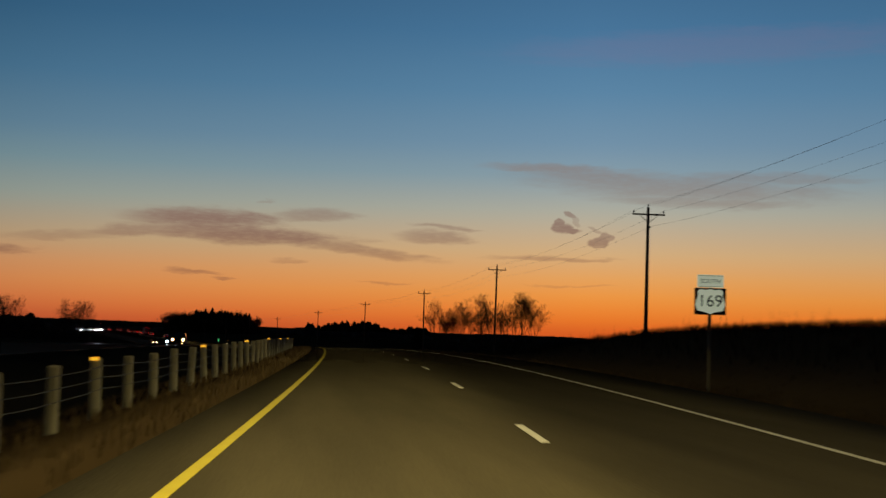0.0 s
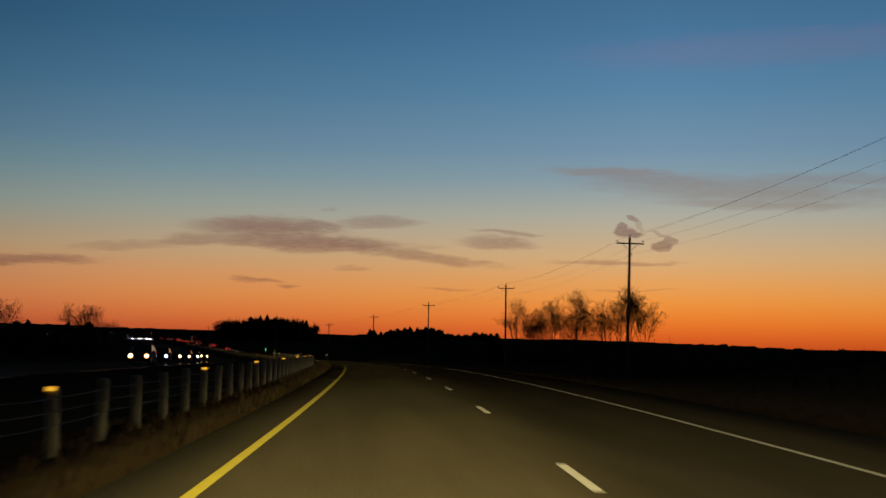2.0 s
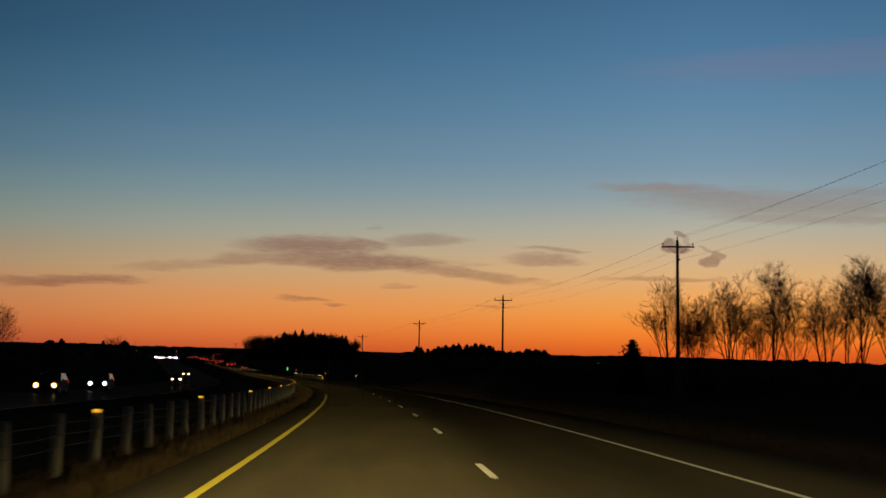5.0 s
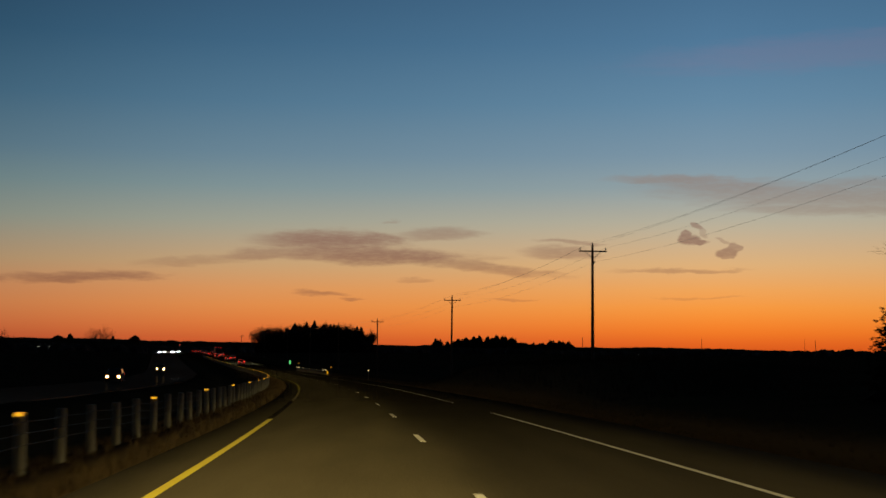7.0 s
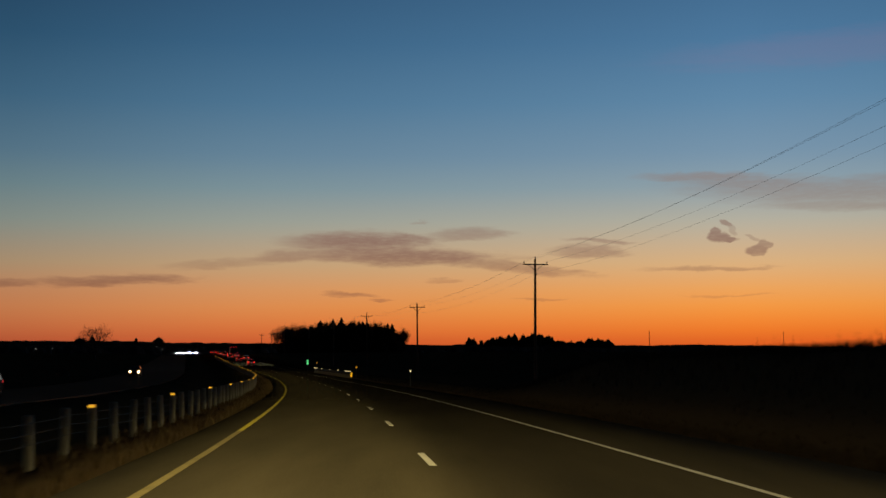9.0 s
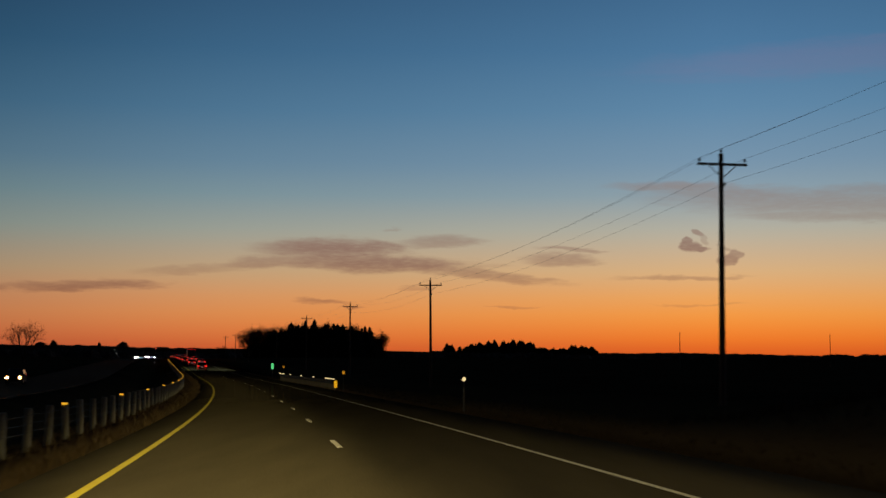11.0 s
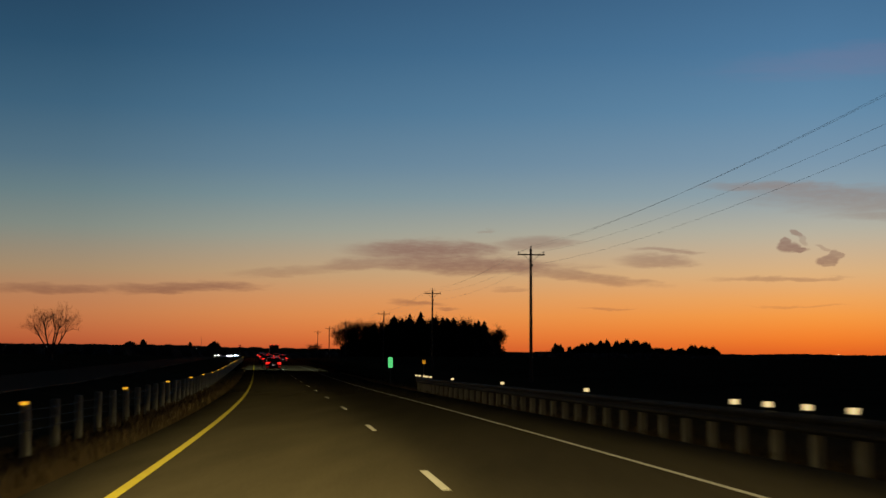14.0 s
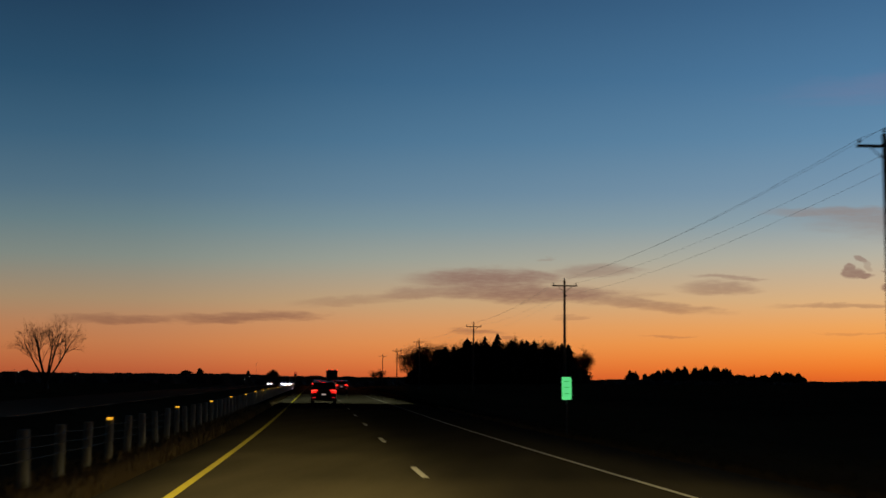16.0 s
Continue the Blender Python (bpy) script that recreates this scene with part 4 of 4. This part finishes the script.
for i in range(420):
    a = math.radians(-40 + 34 * (i + rng.uniform(-0.5, 0.5)) / 420)
    d = 2450 + rng.uniform(-60, 60)
    swell = 1.0 + 0.10 * math.sin(i / 17.0) + 0.08 * math.sin(i / 6.1) + rng.uniform(-0.08, 0.10)
    m = on_land(d * math.sin(a), d * math.cos(a), -1.0) @ Matrix.Diagonal((2.0, 2.0, 0.85 * swell * min(1.0, 0.6 + 0.1 * (-6 - math.degrees(a))), 1))
    pieces.append((belt[i % 14], m))
for i in range(230):
    deg = 1.0 + 18.5 * (i + rng.uniform(-0.5, 0.5)) / 230
    a, d = math.radians(deg), 2450 + rng.uniform(-60, 60)
    swell = 1.0 + 0.10 * math.sin(i / 13.0) + 0.08 * math.sin(i / 5.1) + rng.uniform(-0.08, 0.10)
    tall = 0.7 - 0.4 * float(smoothstep(11.0, 18.0, deg))
    pieces.append((belt[i % 14], on_land(d * math.sin(a), d * math.cos(a), -1.0) @ Matrix.Diagonal((2.0, 2.0, tall * swell, 1))))
for mid, many in ((-12.6, 5), (-9.4, 4), (12.0, 5), (19.5, 5), (26.0, 4)):
    for i in range(many):
        a = math.radians(mid + rng.gauss(0, 0.35))
        d = 1450 + rng.uniform(-60, 60)
        m = on_land(d * math.sin(a), d * math.cos(a), 0, 0, rng.uniform(0.4, 0.7) if mid > 0 else rng.uniform(0.3, 0.5))
        pieces.append((far_spruce[i % 5], m))
        pieces.append((shrub_data(1100 + i, 6, 5, rng.uniform(5, 8), 200, 1.0), m))
scattered("far_woods", pieces, TWIG, "low dark woods along the horizon", "woods")


# round trees and spruces standing on the skyline by themselves, about two kilometres off: azimuth, height of the top, width
SKYLINE = [(-14.98, 28.2, 24, "round"), (-14.46, 30.4, 12, "round"), (-12.59, 30.2, 8, "spruce"), (-11.62, 29.0, 20, "round")]
for i, (deg, top, w, form) in enumerate(SKYLINE):
    m = on_land(-12.6 + 1900 * math.sin(math.radians(deg)), 455.6 + 1900 * math.cos(math.radians(deg)))
    h = top - m.translation.z
    if form == "spruce":
        conifer(m, "slender dark spruce alone on the skyline", 1300 + i, h, w, "single skyline trees")
        continue
    t = thing("round_tree", m, "small dark round-crowned tree alone on the skyline", "tree", "single skyline trees")
    tv, tf = [], []
    tube(tv, tf, [Vector((0, 0, -0.3)), Vector((0.1, 0, h * 0.4)), Vector((0, 0.1, h * 0.8))], [0.5, 0.35, 0.1], 6)
    pydata("trunk", tv, tf, BARK, t)
    pydata("crown", *shrub_data(1200 + i, w / 2, w / 2, h, 1300, 1.5), TWIG, t)


# thin far poles standing in the field
def field_pole(x, y, h):
    t = thing("field_pole", on_land(x, y), "thin dark pole standing far off in a field", "pole", "far poles in the field")
    bm = bmesh.new()
    rod(bm, (0, 0, -0.4), (0, 0, h), 0.13, 0.09, 8)
    part("shaft", bm, POLE_WOOD, t)
    bm = bmesh.new()
    rod(bm, (0, 0, h), (0, 0, h + 0.3), 0.05, 0.03, 6)
    part("tip", bm, STEEL, t)


for x, y, h in ((72, 740, 9.6), (165, 760, 9.0), (124.3, 776, 9.6), (232, 1000, 10)):
    field_pole(x, y, h)


# ---- vehicles ----
PAINT_DARK = material("dark_car_paint", (0.012, 0.012, 0.014), 0.35, vary=0.15, bump=0.0, spec=0.25)
PAINT_MATT = material("matt_dark_car_paint", (0.010, 0.010, 0.011), 0.75, vary=0.25, bump=0.0, spec=0.08)
PAINT_GREY = material("grey_car_paint", (0.10, 0.10, 0.11), 0.3, metal=0.3, vary=0.15, bump=0.0, spec=0.5)
PAINT_PALE = material("pale_car_paint", (0.45, 0.45, 0.44), 0.35, vary=0.1, bump=0.0, spec=0.5)
TRAILER = material("trailer_skin", (0.05, 0.05, 0.052), 0.5, vary=0.2, bump=0.1)
GLASS_DARK = material("tinted_glass", (0.006, 0.006, 0.007), 0.12, vary=0.1, bump=0.0, spec=0.3)
RUBBER = material("rubber", (0.012, 0.012, 0.012), 0.85, vary=0.2, bump=0.1)
ALLOY = material("alloy", (0.25, 0.25, 0.26), 0.35, metal=0.9, vary=0.1, bump=0.0)
PLASTIC = material("black_plastic", (0.015, 0.015, 0.015), 0.7, vary=0.2, bump=0.05)
TAIL = lamp_material("lit_tail_lamp", (1.0, 0.014, 0.010), 1.6)
TAIL_CORE = lamp_material("bright_tail_lamp_core", (1.0, 0.13, 0.07), 2.2)
TAIL_DIM = lamp_material("dim_tail_lamp", (1.0, 0.03, 0.03), 0.55)
PLATE_GLOW = lamp_material("glowing_plate", (0.80, 0.62, 0.58), 0.36)
HEAD = lamp_material("lit_headlamp", (1.0, 0.90, 0.72), 40.0)
HEAD_WARM = lamp_material("warm_lit_headlamp", (1.0, 0.68, 0.32), 24.0)
HEAD_COOL = lamp_material("cool_lit_headlamp", (0.75, 0.88, 1.0), 60.0)
HEAD_FAR = lamp_material("far_lit_headlamp", (0.86, 0.93, 1.0), 320.0)
HALO_WARM = lamp_material("warm_lamp_halo", (1.0, 0.45, 0.10), 0.8)
HALO_COOL = lamp_material("cool_lamp_halo", (0.42, 0.62, 1.0), 0.7)
GLINT = lamp_material("lit_lamp", (1.0, 0.93, 0.80), 6.0)


def moulded(outline, width, tumble=0.0, z0=0.0, z1=1.0, round_off=0.06):
    """A body with the side outline (y, z), rounded towards its flanks and leaning in above z0."""
    bm = bmesh.new()
    cy = sum(p[0] for p in outline) / len(outline)
    cz = sum(p[1] for p in outline) / len(outline)
    rings = []
    for w, k in ((-1, 1 - round_off * 1.6), (-0.985, 1 - round_off * 0.8), (-0.93, 1 - round_off * 0.2), (-0.6, 1), (0, 1), (0.6, 1), (0.93, 1 - round_off * 0.2), (0.985, 1 - round_off * 0.8), (1, 1 - round_off * 1.6)):
        ring = []
        for y, z in outline:
            lean = 1 - tumble * min(max((z - z0) / (z1 - z0), 0), 1)
            bow = 0.05 * abs(w) ** 3
            yy = cy + (y - cy) * (k - bow * 0.5)
            ring.append(bm.verts.new((w * width / 2 * lean, yy, cz + (z - cz) * (0.5 + 0.5 * k))))
        rings.append(ring)
    n = len(outline)
    for a, b in zip(rings[:-1], rings[1:]):
        for i in range(n):
            bm.faces.new((a[i], a[(i + 1) % n], b[(i + 1) % n], b[i]))
    bm.faces.new(list(reversed(rings[0])))
    bm.faces.new(rings[-1])
    bmesh.ops.recalc_face_normals(bm, faces=bm.faces)
    return bm


def wheels(t, width, ys, r=0.34):
    for y in ys:
        for side in (-1, 1):
            bm = bmesh.new()
            x = side * (width / 2 - 0.12)
            rod(bm, (x - 0.11, y, r), (x + 0.11, y, r), r, r, 20)
            bmesh.ops.bevel(bm, geom=[e for e in bm.edges if abs(e.verts[0].co.x - e.verts[1].co.x) < 1e-4], offset=0.03, segments=2, affect="EDGES")
            wh = part("wheel", bm, RUBBER, t)
            bm = bmesh.new()
            rod(bm, (x + side * 0.09, y, r), (x + side * 0.118, y, r), r * 0.62, r * 0.55, 14)
            part("rim", bm, ALLOY, wh)


def suv(m, label, paint, lights="rear", head=HEAD, group=""):
    """A sport utility vehicle; its rear bumper is at y = 0 and it faces +y."""
    t = thing("car", m, label, "car", group)
    W = 1.86
    body = [(0.02, 0.34), (-0.03, 0.55), (0.0, 0.70), (0.06, 0.98), (0.16, 1.06), (3.25, 1.05), (4.25, 0.90), (4.52, 0.74), (4.60, 0.52), (4.55, 0.30), (3.2, 0.24), (0.5, 0.24)]
    part("body", moulded(body, W, 0.05, 0.8, 1.05), paint, t)
    house = [(0.12, 1.03), (0.26, 1.30), (0.48, 1.56), (0.95, 1.60), (2.15, 1.59), (3.20, 1.03)]
    part("glasshouse", moulded(house, W * 0.95, 0.20, 1.03, 1.6, 0.03), GLASS_DARK, t, "tinted windows")
    roof = [(0.22, 1.565), (0.40, 1.60), (1.0, 1.655), (1.7, 1.655), (2.2, 1.615), (2.15, 1.585), (0.5, 1.56)]
    part("roof", moulded(roof, W * 0.80, 0.0), paint, t)
    bm = bmesh.new()
    box(bm, (1.30, 0.20, 0.035), (0, 0.20, 1.585), 0.012)
    part("roof_spoiler", bm, paint, t)
    bm = bmesh.new()
    box(bm, (W * 0.96, 0.16, 0.26), (0, 0.0, 0.46), 0.05, segments=2)
    part("bumper", bm, PLASTIC, t)
    for side in (-1, 1):
        bm = bmesh.new()
        box(bm, (0.42, 0.07, 0.085), (side * 0.65, 0.015, 0.985), 0.03, segments=2)
        box(bm, (0.12, 0.16, 0.22), (side * 0.84, 0.06, 0.90), 0.03, segments=2)
        box(bm, (0.30, 0.06, 0.06), (side * 0.68, -0.005, 0.845), 0.02)
        tail = part("tail_lamp", bm, TAIL if lights == "rear" else TAIL_DIM, t, "glowing red tail lamp")
        if lights == "rear":
            bm = bmesh.new()
            box(bm, (0.26, 0.03, 0.030), (side * 0.66, -0.030, 0.985), 0.008)
            box(bm, (0.035, 0.03, 0.12), (side * 0.83, -0.030, 0.92), 0.008)
            part("light_bar", bm, TAIL_CORE, tail)
        bm = bmesh.new()
        box(bm, (0.24, 0.03, 0.055), (side * 0.70, -0.085, 0.47), 0.01)
        part("bumper_lamp", bm, TAIL_DIM, t, "small red lamp in the bumper")
        bm = bmesh.new()
        box(bm, (0.16, 0.10, 0.13), (side * 1.0, 2.75, 1.08), 0.03)
        part("mirror", bm, paint, t)
        bm = bmesh.new()
        rod(bm, (side * 0.66, 4.38, 0.70), (side * 0.66, 4.60, 0.69), 0.12, 0.13, 14)
        front = part("headlamp", bm, head if lights == "front" else GLINT, t, "lit headlamp")
        if lights == "front":
            # glowing ring added round the lamp: a painted halo for lens glare
            bm = bmesh.new()
            rod(bm, (side * 0.66, 4.36, 0.70), (side * 0.66, 4.585, 0.69), 0.20, 0.225, 18)
            part("halo_ring", bm, HALO_WARM if head is HEAD_WARM else HALO_COOL, front)
    # the plate itself emits, in place of a plate lamp's light
    bm = bmesh.new()
    box(bm, (0.30, 0.015, 0.11), (0, -0.035, 0.70), 0.004)
    part("plate", bm, PLATE_GLOW, t, "glowing blank plate")
    bm = bmesh.new()
    box(bm, (0.32, 0.02, 0.025), (0, 0.095, 1.565), 0.004)
    part("brake_lamp", bm, TAIL, t)
    wheels(t, W, (0.82, 3.55))
    return t


LEAD = stand(643, -1.45, 0.0, 0, "road")
suv(LEAD, "dark sport utility vehicle with lit tail lamps in the passing lane", PAINT_DARK)

for s, u, paint in ((722, -1.5, PAINT_DARK), (748, 1.8, PAINT_GREY), (800, -1.8, PAINT_DARK), (838, 1.9, PAINT_PALE), (868, -1.6, PAINT_DARK), (915, -1.7, PAINT_GREY), (935, 1.8, PAINT_DARK), (960, -1.8, PAINT_DARK), (1020, 1.8, PAINT_DARK), (1075, -1.8, PAINT_DARK), (1110, 1.8, PAINT_GREY), (1180, -1.8, PAINT_DARK), (1250, 1.8, PAINT_DARK)):
    suv(stand(s, u, 0, 0, "road"), "car driving away with red tail lamps lit", paint, group="cars driving ahead")
ONCOMING = [(186, -20.9, HEAD_WARM), (236, -24.6, HEAD_COOL), (275, -24.6, HEAD_WARM), (300, -24.6, HEAD), (402, -24.6, HEAD_WARM), (530, -24.6, HEAD_WARM),
            (1128, -12.2, HEAD_FAR), (1135, -15.6, HEAD_FAR), (1120, -21.0, HEAD), (1285, -20.0, HEAD_FAR), (1300, -23.5, HEAD_FAR), (1345, -20.0, HEAD_FAR), (1420, -20.0, HEAD)]
for s, u, head in ONCOMING:
    m = stand(s, u, -0.15 if u < -17 else -0.14, 180, "road")
    suv(m, "oncoming car with headlamps lit on the far carriageway", PAINT_MATT, "front", head, "oncoming cars")


def box_trailer(m, label):
    t = thing("truck", m, label, "truck")
    bm = bmesh.new()
    box(bm, (2.6, 14.0, 2.8), (0, 7.1, 2.6), 0.04)
    part("trailer_box", bm, TRAILER, t)
    for side in (-1, 1):
        bm = bmesh.new()
        box(bm, (1.24, 0.05, 2.66), (side * 0.635, 0.085, 2.6), 0.02)
        door = part("rear_door", bm, TRAILER, t)
        bm = bmesh.new()
        rod(bm, (side * 0.3, 0.04, 1.3), (side * 0.3, 0.04, 3.9), 0.02, sides=6)
        part("lock_rod", bm, STEEL, door)
        bm = bmesh.new()
        box(bm, (0.34, 0.05, 0.14), (side * 1.05, 0.06, 1.08), 0.02)
        part("tail_lamp", bm, TAIL, t, "glowing red tail lamp")
        bm = bmesh.new()
        box(bm, (0.34, 0.04, 0.15), (side * 1.1, 0.05, 3.92), 0.02)
        part("marker_lamp", bm, TAIL, t)
    for x in (-0.25, 0, 0.25):
        bm = bmesh.new()
        box(bm, (0.17, 0.04, 0.12), (x, 0.05, 3.94), 0.02)
        part("marker_lamp", bm, TAIL, t)
    bm = bmesh.new()
    box(bm, (2.4, 0.10, 0.12), (0, 0.12, 0.55), 0.01)
    part("underride_bar", bm, STEEL, t)
    bm = bmesh.new()
    box(bm, (2.4, 2.2, 2.6), (0, 15.8, 2.0), 0.15, segments=2)
    part("cab", bm, PAINT_PALE, t)
    wheels(t, 2.5, (1.6, 2.9, 13.2, 16.4), 0.5)
    return t


box_trailer(stand(872, 1.8, 0, 0, "road"), "tall dark box trailer with red lamps along its top edge")


def traffic_signal(m):
    t = thing("traffic_signal", m, "dark traffic signal on a post, showing red", "traffic light")
    bm = bmesh.new()
    rod(bm, (0, 0, -0.4), (0, 0, 5.3), 0.11, 0.08, 10)
    part("post", bm, STEEL, t)
    bm = bmesh.new()
    box(bm, (0.62, 0.24, 1.55), (0, -0.18, 4.95), 0.04)
    head = part("housing", bm, PLASTIC, t)
    bm = bmesh.new()
    box(bm, (1.05, 0.03, 2.05), (0, -0.04, 4.95), 0.01)
    part("backplate", bm, PLASTIC, t)
    for z, mat in ((5.42, TAIL_CORE), (4.95, BLACK), (4.48, BLACK)):
        bm = bmesh.new()
        rod(bm, (0, -0.34, z), (0, -0.30, z), 0.17, 0.17, 14)
        part("lens", bm, mat, head, "lit red lens" if mat is TAIL_CORE else "unlit lens")
        bm = bmesh.new()
        box(bm, (0.44, 0.24, 0.03), (0, -0.42, z + 0.20), 0.008)
        part("visor", bm, PLASTIC, head)
    return t


traffic_signal(stand(1150, -11.0, -0.14, 0, "road"))


# ---- far lamps: a yard light, street lamps near the crossing ahead, and stand-ins for distant car lights ----
def yard_lamp(x, y, h, mat, label):
    t = thing("yard_lamp", on_land(x, y), label, "lamp", "far lamps")
    bm = bmesh.new()
    rod(bm, (0, 0, -0.3), (0, 0, h), 0.08, 0.05, 8)
    rod(bm, (0, 0, h - 0.1), (0.7, 0, h + 0.1), 0.03, 0.03, 6)
    part("post", bm, STEEL, t)
    bm = bmesh.new()
    box(bm, (0.24, 0.16, 0.10), (0.75, 0, h + 0.08), 0.02)
    part("lamp_head", bm, mat, t)


LAMP_FAR = lamp_material("lit_yard_lamp", (1.0, 0.90, 0.75), 2.0)
LAMP_RED = lamp_material("lit_beacon", (1.0, 0.30, 0.15), 5.0)
for x, y, h in ((-150, 690, 2.0), (-170, 900, 3), (-190, 1000, 3), (-150, 1080, 3), (-175, 1330, 5), (120, 900, 2), (-195, 1290, 6)):
    yard_lamp(x, y, h, LAMP_FAR, "small white lamp burning far across the fields")
LAMP_STRONG = lamp_material("strong_far_light", (1.0, 0.90, 0.75), 60.0)
# lamp posts added in place of distant car lights, set to fit the view
for x, y in ((435, 2304), (576, 2300)):
    yard_lamp(x, y, 4.0, LAMP_STRONG, "small bright white light standing in for distant car lamps")
yard_lamp(-215, 1400, 16, LAMP_RED, "small red beacon on a far mast")


# ---- verge grass and standing stalks ----
def blades(name, count, s_range, u_range, height, width, mat, label, category, seed, clump=5, lean=0.35, where=None):
    r = np.random.RandomState(seed)
    S = r.uniform(*s_range, count)
    U = u_range[0] + (u_range[1] - u_range[0]) * r.beta(1.1, 1.1, count)
    if where is not None:
        keep = where(S, U)
        S, U = S[keep], U[keep]
    S, U = np.repeat(S, clump) + r.normal(0, 0.07, len(S) * clump), np.repeat(U, clump) + r.normal(0, 0.07, len(U) * clump)
    n = len(S)
    x, y, z = at(S, U, 0.0, "ground")
    a = r.uniform(0, 2 * np.pi, n)
    h = height * r.uniform(0.45, 1.15, n)
    w = width * r.uniform(0.7, 1.3, n)
    dx, dy = np.cos(a), np.sin(a)
    la = r.normal(0, lean, (n, 2)) * h[:, None]
    V = np.zeros((n, 5, 3))
    V[:, 0] = np.stack([x - dx * w, y - dy * w, z - 0.05], 1)
    V[:, 1] = np.stack([x + dx * w, y + dy * w, z - 0.05], 1)
    V[:, 2] = np.stack([x + la[:, 0] * 0.35 + dx * w * 0.7, y + la[:, 1] * 0.35 + dy * w * 0.7, z + h * 0.6], 1)
    V[:, 3] = np.stack([x + la[:, 0] * 0.35 - dx * w * 0.7, y + la[:, 1] * 0.35 - dy * w * 0.7, z + h * 0.6], 1)
    V[:, 4] = np.stack([x + la[:, 0], y + la[:, 1], z + h], 1)
    me = bpy.data.meshes.new(name)
    idx = np.arange(n)[:, None] * 5
    quads, tris = idx + np.array([0, 1, 2, 3]), idx + np.array([3, 2, 4])
    me.from_pydata(V.reshape(-1, 3).tolist(), [], quads.tolist() + tris.tolist())
    me.materials.append(mat)
    return tagged(new(name, me), label, category, kind="stuff")


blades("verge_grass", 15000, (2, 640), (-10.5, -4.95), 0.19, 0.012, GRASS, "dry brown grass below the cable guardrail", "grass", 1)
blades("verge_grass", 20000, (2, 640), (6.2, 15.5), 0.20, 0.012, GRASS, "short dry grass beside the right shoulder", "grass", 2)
blades("dead_stalks", 9000, (18, 190), (15.5, 28), 0.48, 0.012, STALK, "tall dead stalks and weeds on the bank", "weeds", 3, 3, 0.2)
blades("dead_stalks", 5000, (318, 428), (15.5, 28), 0.48, 0.012, STALK, "dead stalks and weeds on the second bank", "weeds", 6, 3, 0.2)
blades("dead_stalks", 90, (322, 420), (17, 26), 1.0, 0.010, STALK, "single tall dead weeds on the second bank", "weeds", 7, 2, 0.12)
blades("dead_stalks", 150, (25, 170), (17, 26), 1.1, 0.010, STALK, "single tall dead weeds on the bank", "weeds", 4, 2, 0.12)
